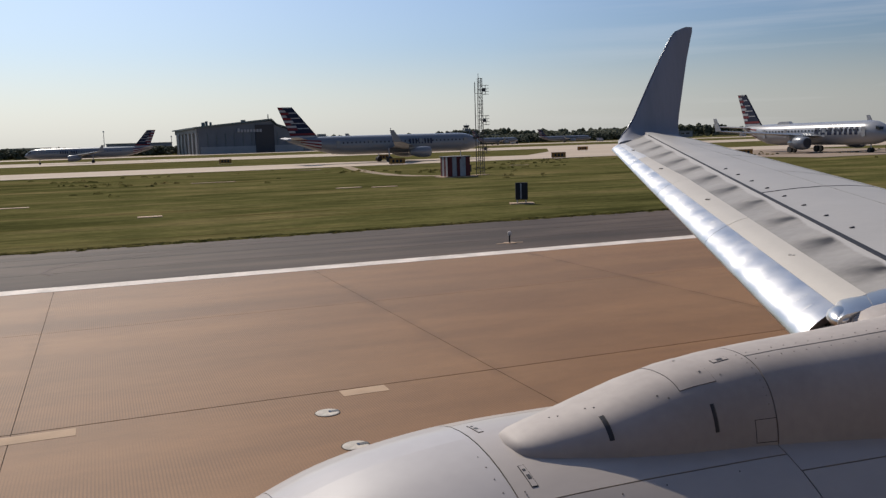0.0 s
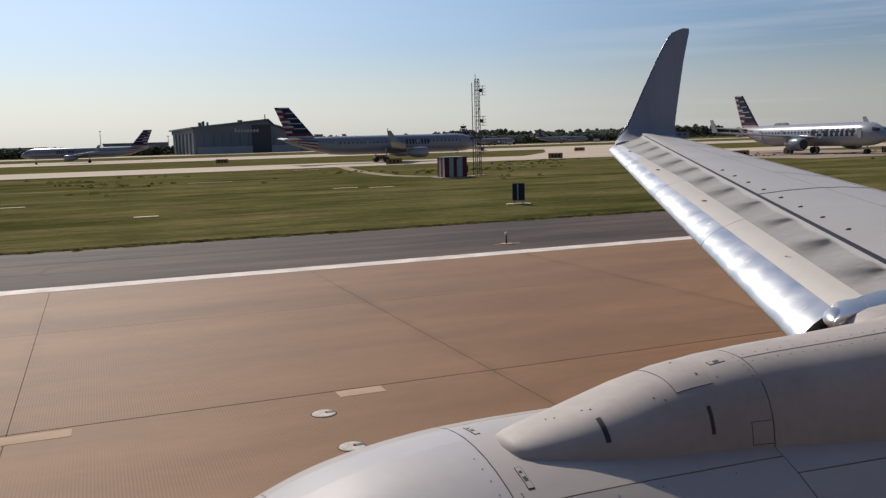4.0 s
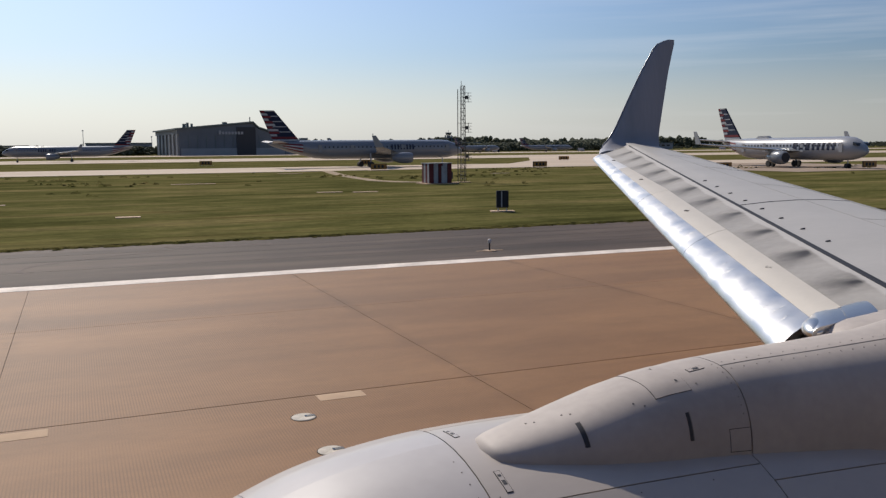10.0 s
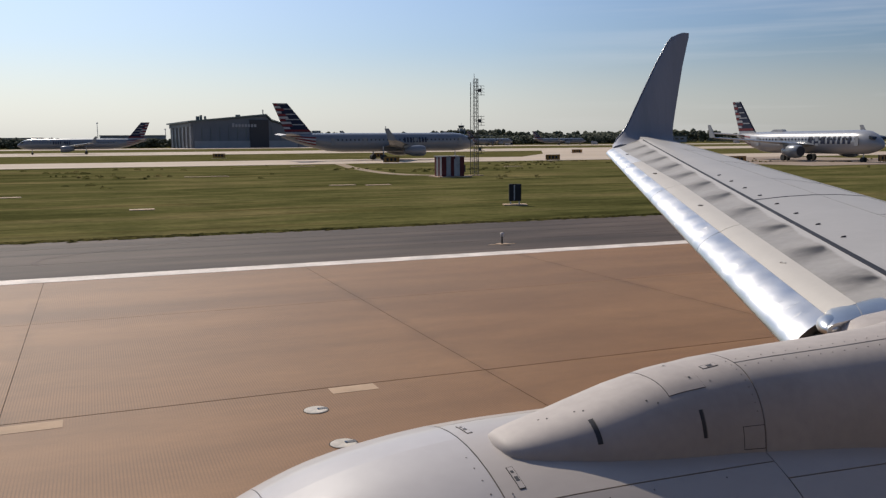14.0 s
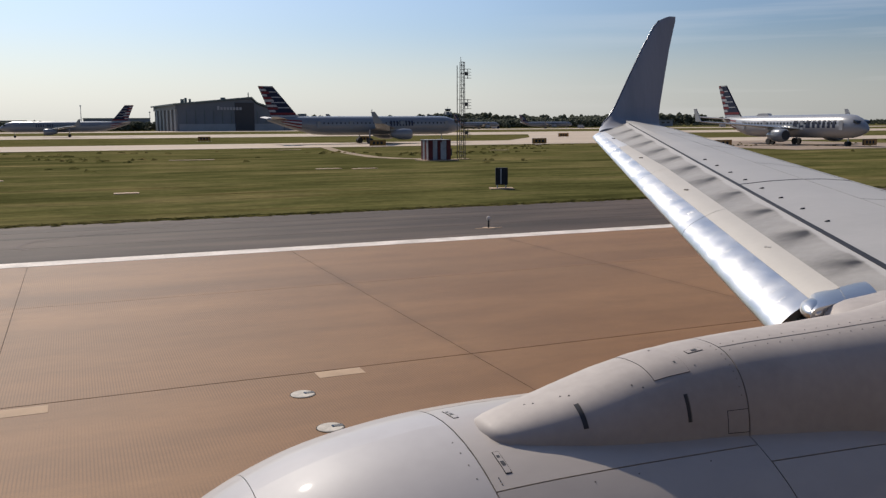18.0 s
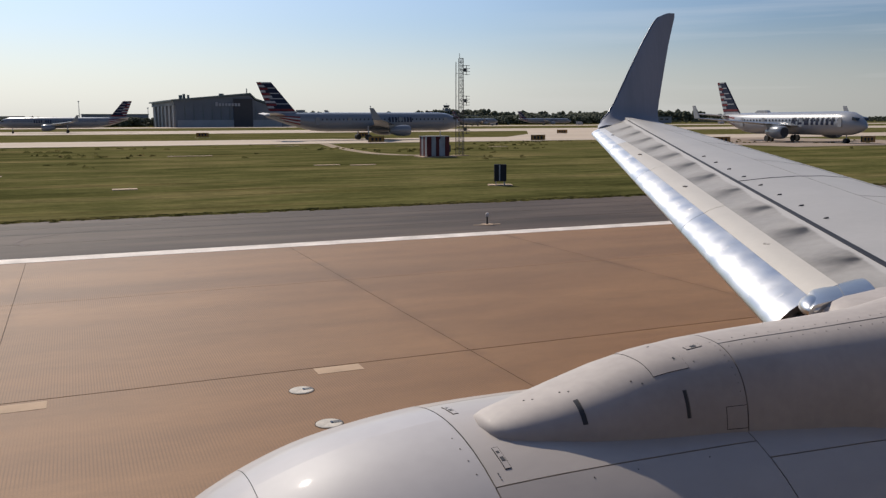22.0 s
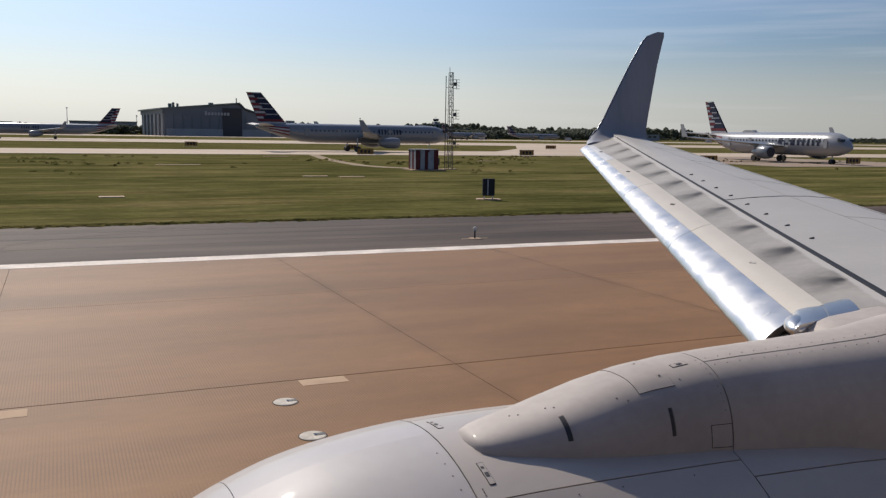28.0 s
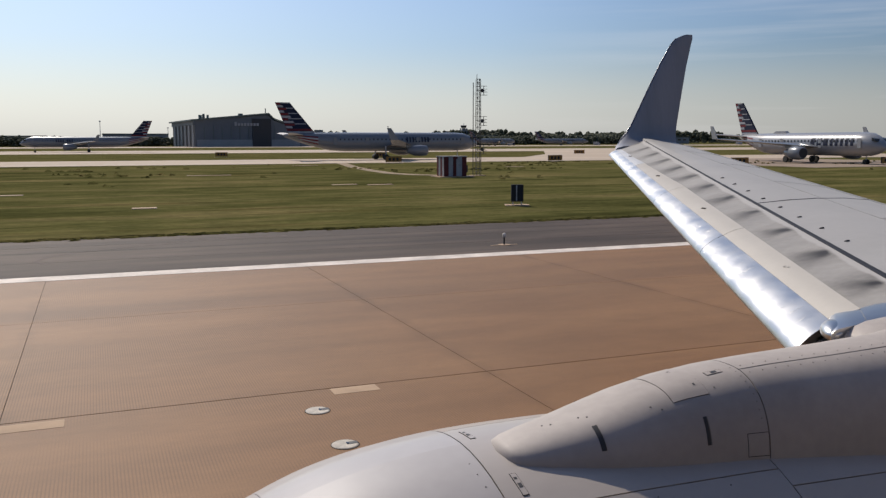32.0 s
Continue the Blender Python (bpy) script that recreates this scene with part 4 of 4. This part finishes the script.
    fin = part("tail_fin", slab(zb, zt, 0, 1, 0.16), navy_paint, a, "tail fin with navy, red and white stripes")
    for i in range(n):
        z0, h = zb + (zt - zb) * i / n, (zt - zb) / n
        cut = 0.62 - 0.12 * math.sin(i * 2.2) if i > 1 else 0.0
        part("stripe", slab(z0 + h * 0.1, z0 + h * 0.9, cut, 1.0, 0.168), red_paint if i % 2 else white_plain, fin)
        if i > 1 and i % 2:
            part("stripe", slab(z0 + h * 0.62, z0 + h * 0.95, 0.06, cut - 0.02, 0.168), white_plain, fin)
    for side in (-1, 1):
        for k, (a0, a1) in enumerate(((62, 74), (76, 88), (90, 102), (104, 116), (118, 128))):
            part("tail_stripe", skin_patch(-0.34, -0.455 + 0.01 * k, side * a0, side * a1), white_plain if k % 2 else red_paint, hull)
    return a


airliner("silver airliner with striped tail taxiing along the parallel taxiway", 57.9, 178, 1, 43.2, airliner_silver, 0, 8.0)
white_jet = airliner("white airliner with striped tail waiting at the holding area", 118.5, 121.5, 1, 38.5, fuselage_white, -95.5, 14.0, 0.5, True, 2.8)
part("antenna_fairing", prism([(-8.5, 5.1), (-4.5, 5.1), (-5.2, 5.6), (-7.6, 5.6)], "y", -0.4, 0.4), white_plain, white_jet, "low white aerial hump on the roof")
airliner("silver airliner with striped tail rolling on the far runway", -2, 352, -1, 44.5, airliner_silver, 0, 9.0)

for px, py, rz in ((300, 640, 12), (372, 655, -20), (245, 662, 160)):
    airliner("silver airliner with striped tail parked on the apron", px, py, 1, 44.5, airliner_silver, rz, 9.0)


def truck(x, y, rz, body):
    t = thing("service_truck", x, y, 0.02, "small box-bodied service truck standing on the apron", "truck", "apron trucks", rz)
    part("cab", boxed(1.8, 3.4, -1.05, 1.05, 0.5, 2.2, bevel=0.12), body, t)
    part("windscreen", boxed(3.38, 3.44, -0.9, 0.9, 1.35, 2.0), window_dark, t)
    part("box_body", boxed(-3.2, 1.7, -1.15, 1.15, 0.7, 3.0, bevel=0.06), white_plain, t)
    for wx in (-2.2, 2.5):
        for wy in (-1.0, 1.0):
            part("wheel", tubed((wx, wy - 0.15, 0.45), (wx, wy + 0.15, 0.45), 0.45, n=12), black_rubber, t)


for x, y, rz, m in ((400, 645, 20, white_plain), (455, 660, 170, orange_sign), (560, 655, 10, white_plain), (330, 668, -40, navy_paint), (610, 640, 90, white_plain)):
    truck(x, y, rz, m)


# ---- hangar, tower and buildings ----
hg = thing("hangar", 69, 648, 0, "large dark grey aircraft hangar with a sloping roof and tall doors", "hangar", rz=4)
PROFILE = [(0, 0), (78, 0), (78, 11), (76, 11.4), (70, 16.5), (57, 20.6), (53, 24.5), (0, 20)]
part("end_wall", prism([(x, max(0.0, z - 1.2) if z else 0) for x, z in PROFILE], "y", 0, 98), hangar_grey, hg, "dark grey clad hangar walls")
ROOF = [(-3, 19.6), (53.4, 24.8), (57.3, 20.9), (70.3, 16.8), (76.2, 11.7), (78.4, 11.2)]
for (xa, za), (xb, zb) in zip(ROOF, ROOF[1:]):
    part("roof_panel", prism([(xa, za - 1.1), (xb, zb - 1.1), (xb, zb), (xa, za)], "y", -1.5, 100), roof_mat, hg, "dark ribbed hangar roof")
for y0 in range(2, 98, 16):
    part("door_pier", boxed(-1.0, 0.2, y0, y0 + 6.2, 0, 17.5), hangar_light, hg, "pale cladding pier between the doors")
    # dark panel on the solid wall: the doorway's inner shade put into colour
    part("doorway_shade", boxed(-0.35, 0.1, y0 + 6.3, y0 + 15.8, 0, 15.5), dark_metal_shade, hg, "flat dark panel painted as the shade of an open hangar doorway")
part("lintel", boxed(-1.2, 0.15, 0, 98, 15.6, 18.6), hangar_grey, hg)
part("base_band", boxed(1, 77, -0.5, 0.05, 0, 5.2), hangar_light, hg, "paler band of cladding along the wall's foot")
# raised dark slab; its colour stands in for the shade of a recess
part("bay_shade", boxed(41, 55, -0.8, 0.05, 0, 20.5), dark_metal_shade, hg, "dark slab on the end wall painted as a recessed bay's shade")
for k in range(1, 12):
    part("cladding_rib", boxed(k * 6.4 - 0.2, k * 6.4 + 0.2, -0.35, 0.02, 5.2, 15.0 if k < 10 else 10.8), roof_mat, hg)
for k in range(8):
    part("lettering_bar", boxed(28 + k * 2.3, 29.6 + k * 2.3, -1.1, -0.75, 15.2, 18.0 if k == 0 else 17.2), white_plain, hg)
for x, y, w, h in ((4, 6, 2.2, 2.6), (7, 8, 1.6, 3.2), (9.5, 5, 1.4, 2.2), (36, 20, 3.0, 1.5), (52, 4, 0.6, 3.4)):
    part("roof_vent", boxed(x, x + w, y, y + w, 19.5 + x * 0.09, 20 + x * 0.09 + h), roof_mat, hg)
part("lean_to", boxed(78, 92, 4, 30, 0, 6.5), building_grey, hg, "low lean-to at the hangar's end")

tower = thing("control_tower", 600, 1400, 0, "distant grey airport control tower on the wooded horizon", "tower")
for sx in (-4, 4):
    for sy in (-4, 4):
        part("column", boxed(sx - 0.9, sx + 0.9, sy - 0.9, sy + 0.9, 0, 26), building_grey, tower)
part("stair_core", boxed(-1.6, 1.6, -1.6, 1.6, 0, 26), building_grey, tower)
for z in (9, 15, 20.5):
    part("deck", boxed(-5.6, 5.6, -5.6, 5.6, z, z + 1.4), building_grey, tower)
part("cab", tubed((0, 0, 26.5), (0, 0, 29.5), 4.4, 5.4, n=8), window_dark, tower, "glazed control cab")
part("cab_roof", tubed((0, 0, 29.5), (0, 0, 30.7), 5.7, n=8), building_grey, tower)
part("antenna", tubed((0, 0, 30.5), (0, 0, 34.5), 0.3), steel, tower)

rnd = random.Random(5)
for x, w, h, y in ((40, 60, 11, 900), (-60, 40, 9, 900), (150, 45, 8, 950), (250, 50, 8, 900), (330, 26, 10, 930), (560, 60, 12, 1250), (700, 60, 8, 950)):
    b = thing("airport_building", x, y, 0, "low grey airport building near the horizon", "building", "airport buildings")
    part("wall", boxed(-w / 2, w / 2, 0, 25, 0, h), building_grey, b)
    part("roof", boxed(-w / 2 - 0.6, w / 2 + 0.6, -0.6, 25.6, h, h + 0.7), roof_mat, b)
    for k in range(int(w / 8)):
        part("window", boxed(-w / 2 + 2 + k * 8, -w / 2 + 7 + k * 8, -0.15, 0.05, h * 0.5, h * 0.75), window_dark, b)
for i in range(14):
    x = 150 + i * 150 + rnd.uniform(-50, 50)
    h = rnd.choice((18, 25, 30, 45, 22))
    w = rnd.uniform(18, 40)
    b = thing("office_block", x, 3200, 0, "distant pale city block on the skyline", "building", "city skyline")
    part("wall", boxed(-w / 2, w / 2, 0, 20, 0, h), building_grey, b)
    part("roof", boxed(-w / 2, w / 2, 0, 20, h, h + 1), roof_mat, b)


# ---- woods on the horizon ----
def woods(name, n, x0, x1, y0, y1, h0, h1, seed, label):
    r = random.Random(seed)
    ball = bmesh.new()
    bmesh.ops.create_icosphere(ball, subdivisions=1, radius=1)
    bv = [v.co.copy() for v in ball.verts]
    bf = [[v.index for v in f.verts] for f in ball.faces]
    ball.free()
    V, Fc = [], []
    for _ in range(n):
        x, y = r.uniform(x0, x1), r.uniform(y0, y1)
        h = r.uniform(h0, h1) * (0.75 + 0.5 * (0.5 + 0.5 * math.sin(x * 0.013) * math.sin(x * 0.031 + 1)))
        for _c in range(r.randint(14, 20)):
            cz = h * r.uniform(0.1, 0.9)
            reach = h * 0.34 * math.sqrt(max(0.05, 1 - (cz / h - 0.45) ** 2 * 3.2))
            cx, cy = x + reach * r.uniform(-1, 1), y + reach * r.uniform(-1, 1)
            s = h * r.uniform(0.09, 0.2)
            o = len(V)
            for v in bv:
                q = s * r.uniform(0.7, 1.25)
                V.append((cx + v.x * q * 1.2, cy + v.y * q * 1.2, max(0, cz + v.z * q)))
            Fc += [[o + i for i in f] for f in bf]
    me = bpy.data.meshes.new(name)
    me.from_pydata(V, [], Fc)
    me.materials.append(leaf)
    return tagged(new(name, me), label, "woods", kind="stuff")


woods("far_woods", 900, -160, 400, 765, 850, 5.5, 8, 1, "dark green wooded belt along the horizon")
woods("field_woods", 700, 380, 640, 860, 1000, 7, 11, 4, "dark green wooded belt beyond the apron")
woods("low_woods", 500, 720, 1700, 1000, 1180, 2, 4.5, 6, "low scrub and trees along the far side of the field")
woods("hill_woods", 650, 350, 1120, 1300, 1600, 12, 20, 2, "darker raised woods farther along the horizon")
woods("horizon_woods", 1200, -500, 4000, 2200, 2400, 10, 15, 3, "distant tree line along the horizon")
for x, y, h in ((8, 900, 24), (70, 900, 18), (175, 950, 30), (330, 1000, 22), (860, 1000, 26)):
    m = thing("radio_mast", x, y, 0, "thin radio mast on the horizon", "mast", "radio masts")
    part("pole", tubed((0, 0, 0), (0, 0, h), 0.45, 0.25, n=6), steel, m)
    part("head", boxed(-0.8, 0.8, -0.2, 0.2, h - 1.2, h - 0.4), steel, m)

# ---- instrument landing mast, shelter, signs ----
mast = thing("antenna_mast", 40.9, 91.2, -0.03, "slim dark steel lattice mast with clustered dipole antennas", "mast")
H = 10.9
FEET = ((-0.26, -0.16), (0.26, -0.16), (0.26, 0.3), (-0.26, 0.3))
for sx, sy in FEET:
    part("upright", tubed((sx, sy, 0), (sx * 0.75, sy * 0.75, H), 0.04, n=6), mast_steel, mast)
part("side_pole", tubed((-0.62, 0.1, 0), (-0.60, 0.1, H - 0.4), 0.05, n=6), mast_steel, mast)
part("base_slab", boxed(-1.0, 0.7, -0.6, 0.7, -0.05, 0.07), patch_mat, mast)
for i in range(26):
    z0, z1 = i * H / 26, (i + 1) * H / 26
    k = 1 - 0.25 * z1 / H
    for (ax, ay), (bx, by) in zip(FEET, FEET[1:] + FEET[:1]):
        part("cross_bar", tubed((ax * k, ay * k, z1), (bx * k, by * k, z1), 0.02, n=5), mast_steel, mast)
    s = 1 if i % 2 else -1
    part("brace", tubed((-0.26 * s * k, -0.16 * k, z0), (0.26 * s * k, -0.16 * k, z1), 0.018, n=5), mast_steel, mast)
    if i % 6 == 3:
        part("tie_bar", tubed((-0.61, 0.1, z1), (-0.26 * k, 0.1, z1), 0.02, n=5), mast_steel, mast)
for z in (3.0, 6.2, 9.6):
    part("antenna_arm", tubed((0, 0, z), (0.75, -0.25, z), 0.03, n=6), mast_steel, mast)
    part("antenna_spine", tubed((0.55, -0.22, z - 0.55), (0.55, -0.22, z + 0.55), 0.035, n=6), mast_steel, mast)
    for dz in (-0.5, -0.17, 0.17, 0.5):
        part("dipole", tubed((0.12, -0.26, z + dz), (0.95, -0.26, z + dz), 0.028, n=5), mast_steel, mast)
    part("antenna_box", boxed(0.2, 0.5, -0.34, -0.2, z - 0.2, z + 0.2, bevel=0.02), mast_steel, mast)
part("top_rod", tubed((-0.2, 0, H), (-0.2, 0, H + 0.55), 0.03, n=6), mast_steel, mast)

sh = thing("equipment_shelter", 36.9, 89.5, -0.03, "weathered red and white striped equipment shelter on the grass", "shelter")
part("slab", boxed(-1.9, 2.1, -1.5, 1.5, 0, 0.1), patch_mat, sh)
part("core", boxed(-1.30, 1.30, -1.08, 1.12, 0.1, 2.24), line_dark, sh)
for k in range(5):
    part("wall_panel", boxed(-1.34 + k * 0.536, -1.34 + (k + 1) * 0.536 - 0.02, -1.12, -1.06, 0.12, 2.22, bevel=0.01), shelter_white if k % 2 else shelter_red, sh)
for k in range(4):
    part("side_panel", boxed(-1.35, -1.29, -1.05 + k * 0.53, -0.54 + k * 0.53, 0.12, 2.22, bevel=0.01), shelter_red if k % 2 else shelter_white, sh)
part("roof", boxed(-1.4, 1.4, -1.18, 1.18, 2.24, 2.31, bevel=0.01), shelter_white, sh)
part("door", boxed(0.1, 0.75, -1.145, -1.115, 0.15, 2.0), shelter_white, sh)
part("air_unit", boxed(1.34, 1.75, -0.5, 0.5, 0.5, 1.3, bevel=0.03), mast_steel, sh)


def board(x, y, w, h, face, label, cat="sign", rz=0.0, bars=3):
    s = thing("airfield_sign", x, y, -0.03, label, cat, "airfield signs", rz)
    part("base_slab", boxed(-w / 2 - 0.35, w / 2 + 0.35, -0.5, 0.5, 0, 0.06), patch_mat, s)
    for k in (-0.35, 0.35):
        part("leg", tubed((k * w, 0, 0.06), (k * w, 0, 0.3), 0.04), steel, s)
    part("case", boxed(-w / 2, w / 2, -0.12, 0.12, 0.25, 0.25 + h, bevel=0.02), line_dark, s)
    part("face", boxed(-w / 2 + 0.04, w / 2 - 0.04, -0.13, -0.118, 0.29, 0.21 + h), face, s)
    if bars == 1:
        part("white_stripe", boxed(-w * 0.12, -w * 0.02, -0.137, -0.128, 0.3, 0.2 + h), white_plain, s)
    for k in range(bars if bars > 1 else 0):
        part("lettering_bar", boxed(-w * 0.32 + k * w * 0.24, -w * 0.32 + k * w * 0.24 + w * 0.14, -0.137, -0.128, 0.25 + h * 0.25, 0.25 + h * 0.75), black_rubber, s)
    return s


board(24.1, 47.9, 0.75, 1.05, line_dark, "black distance board seen edge-lit on a concrete pad", rz=-20, bars=1)
for x, y, w in ((50, 148.5, 3.0), (82, 147, 3.0), (96, 112, 3.4), (30, 224, 3.0), (64, 200, 3.0), (133, 224, 3.4), (119, 104, 3.0)):
    board(x, y, w, 1.0, orange_sign, "low black and orange taxiway guidance sign on the grass")

for x in (-45.65, 14.35, 74.35):
    lt = thing("edge_light", x, 29.6, 0.0, "small runway edge light on a pale base plate", "light", "runway edge lights")
    part("base_plate", tubed((0, 0, 0), (0, 0, 0.02), 0.24, n=16), patch_mat, lt)
    part("conduit_cover", boxed(-0.55, 0.55, -0.05, 0.05, 0, 0.012), patch_mat, lt)
    part("stem", tubed((0, 0, 0.02), (0, 0, 0.30), 0.035, 0.03), black_rubber, lt)
    part("collar", tubed((0, 0, 0.30), (0, 0, 0.33), 0.065, n=12), steel, lt)
    globe = bmesh.new()
    bmesh.ops.create_uvsphere(globe, u_segments=14, v_segments=8, radius=0.075, matrix=Matrix.Translation((0, 0, 0.385)))
    part("lens", globe, line_paint, lt, "white glass globe", smooth=True)

# pale scuffs that vehicles have left on the asphalt
for arc in (((-1.2, 30.1), (-1.9, 31.0), (-1.9, 31.9), (-1.2, 33.0), (1.4, 34.6), (5.2, 35.6)), ((3.4, 36.3), (-2.6, 35.9), (-4.3, 36.6), (-3.0, 37.4))):
    pts = [Vector((x + (0 if len(arc) == 6 else 7), y, 0.004)) for x, y in arc]
    line = [pts[0].lerp(pts[1], 0.5)]
    for a, b, c in zip(pts, pts[1:], pts[2:]):
        m0, m1 = a.lerp(b, 0.5), b.lerp(c, 0.5)
        line += [m0.lerp(b, f).lerp(b.lerp(m1, f), f) for f in (0.2, 0.4, 0.6, 0.8, 1.0)]
    rings = []
    for k, p in enumerate(line):
        d = (line[min(k + 1, len(line) - 1)] - line[max(k - 1, 0)]).normalized()
        w = Vector((-d.y, d.x, 0)) * (0.09 * (1 - 0.8 * k / len(line)))
        rings.append([p - w, p + w, p + w - Vector((0, 0, 0.003)), p - w - Vector((0, 0, 0.003))])
    part("scuff_mark", loft(rings), scuff_mat, bpy.data.objects["shoulder"], "faint pale tyre scuff")

# ---- grass tufts, pads in the grass, small runway things ----
def tufts(name, n, place, h0, h1, seed, label):
    r = random.Random(seed)
    V, Fc = [], []
    for _ in range(n):
        x, y = place(r)
        for _b in range(3):
            a, h, w = r.uniform(0, math.pi), r.uniform(h0, h1), r.uniform(0.25, 0.6)
            lx, ly = w * math.cos(a), w * math.sin(a) * 0.5
            ox, oy = r.gauss(0, 0.2), r.gauss(0, 0.2)
            o = len(V)
            V += [(x + ox - lx, y + oy - ly, -0.05), (x + ox + lx, y + oy + ly, -0.05), (x + ox + lx * 0.3 + r.gauss(0, 0.08), y + oy, h), (x + ox - lx * 0.4 + r.gauss(0, 0.08), y + oy, h * 0.8)]
            Fc.append((o, o + 1, o + 2, o + 3))
    me = bpy.data.meshes.new(name)
    me.from_pydata(V, [], Fc)
    me.materials.append(blade_mat)
    return tagged(new(name, me), label, "grass", kind="stuff")


tufts("grass_fringe", 2600, lambda r: (r.uniform(-20, 120), 38.0 + abs(r.gauss(0, 0.15))), 0.01, 0.06, 11, "ragged grass fringe along the asphalt edge")
WEEDS = [(random.Random(40 + k).uniform(-10, 190), random.Random(80 + k).uniform(104, 146)) for k in range(26)]


def weed_spot(r):
    """Weeds grow in loose clumps that thin out towards the runway."""
    if r.random() < 0.2:
        return r.uniform(-10, 200), r.uniform(80, 146)
    x, y = r.choice(WEEDS)
    return x + r.gauss(0, 2.6), min(146, y + r.gauss(0, 1.6))


tufts("tall_weeds", 260, weed_spot, 0.05, 0.26, 13, "scattered taller weeds in front of the taxiway")
for x, y, w in ((21.2, 77, 2.3), (24.2, 75.7, 2.3), (12.5, 104.4, 5.0), (-6.0, 71.2, 2.2), (2.7, 54.4, 1.4), (32, 140, 4.0), (60, 120, 3.0)):
    tagged(part("concrete_pad", boxed(x - w / 2, x + w / 2, y - 0.4, y + 0.4, -0.2, 0.02), patch_mat, None, "flush pale concrete pad in the grass"), category="pad", group="concrete pads")
bm = bmesh.new()
TRACK = [(41.6, 153, 1.0), (37.2, 130, 0.9), (34.9, 113, 0.85), (34.0, 102, 0.9), (35.2, 96.5, 1.1), (37.6, 93.5, 1.2), (38.8, 91.5, 0.9)]
for (xa, ya, wa), (xb, yb, wb) in zip(TRACK, TRACK[1:]):
    for k in range(4):
        f, g = k / 4, (k + 1) / 4
        p, q = (xa + (xb - xa) * f, ya + (yb - ya) * f, wa + (wb - wa) * f), (xa + (xb - xa) * g, ya + (yb - ya) * g, wa + (wb - wa) * g)
        bm.faces.new([bm.verts.new(v) for v in ((p[0] - p[2], p[1] - 0.3, 0.0), (p[0] + p[2], p[1] + 0.3, 0.0), (q[0] + q[2], q[1] + 0.3, 0.0), (q[0] - q[2], q[1] - 0.3, 0.0))])
bmesh.ops.remove_doubles(bm, verts=bm.verts, dist=0.001)
g = bmesh.ops.extrude_face_region(bm, geom=bm.faces[:])
bmesh.ops.translate(bm, verts=[v for v in g["geom"] if isinstance(v, bmesh.types.BMVert)], vec=(0, 0, -0.2))
structure("service_path", bm, track_dirt, "pale worn dirt service path curving to the shelter", "path")

for x, y in ((2.88, 12.17), (2.87, 10.63)):
    lt = thing("inset_light", x, y, 0.0, "pale round inset runway light set in the concrete", "light", "inset runway lights")
    part("ring", tubed((0, 0, 0), (0, 0, 0.006), 0.19, n=24), sealant, lt)
    part("cover", tubed((0, 0, 0.004), (0, 0, 0.014), 0.18, 0.165, n=24), inset_white, lt, "pale worn metal cover")
    part("lens_slot", boxed(0.03, 0.17, -0.03, 0.05, 0.008, 0.018), dark_metal_shade, lt)
    part("lens_prism", boxed(0.02, 0.05, -0.025, 0.045, 0.012, 0.022), window_dark, lt)
for x, y, w, d in ((-1.1, 12.97, 1.1, 0.36), (3.7, 13.04, 0.75, 0.34)):
    tagged(part("repair_patch", boxed(x - w / 2, x + w / 2, y - d / 2, y + d / 2, -0.05, 0.004), patch_mat, None, "pale rectangular repair patch over a runway joint"), category="patch", group="repair patches")

# ---- runway slabs, last ----
slab_mesh = {}
x0 = -1.4 - 7.5 * 6
for j in range(len(LANES) - 1):
    ya, yb = LANES[j] + (0.008 if j == 4 else 0.014), LANES[j + 1] - (0.008 if j == 3 else 0.014)
    for i in range(20):
        if j not in slab_mesh:
            bm = boxed(0.006, 7.494, ya, yb, -0.1, 0.0)
            me = bpy.data.meshes.new("slab")
            bm.to_mesh(me)
            bm.free()
            me.materials.append(concrete)
            slab_mesh[j] = me
        s = new("slab", slab_mesh[j])
        s.parent = runway
        s.location = (x0 + i * 7.5, 0, 0)
bm = bmesh.new()
for j in range(len(LANES) - 1):
    for xa, xb in ((-1200, x0), (x0 + 150, 1500)):
        box(bm, xa, xb, LANES[j] + 0.014, LANES[j + 1] - 0.014, -0.1, 0.0)
box(bm, -1200, 1500, -36, LANES[0] - 0.018, -0.1, 0)
tagged(part("slab_field", bm, concrete, runway), kind="stuff")
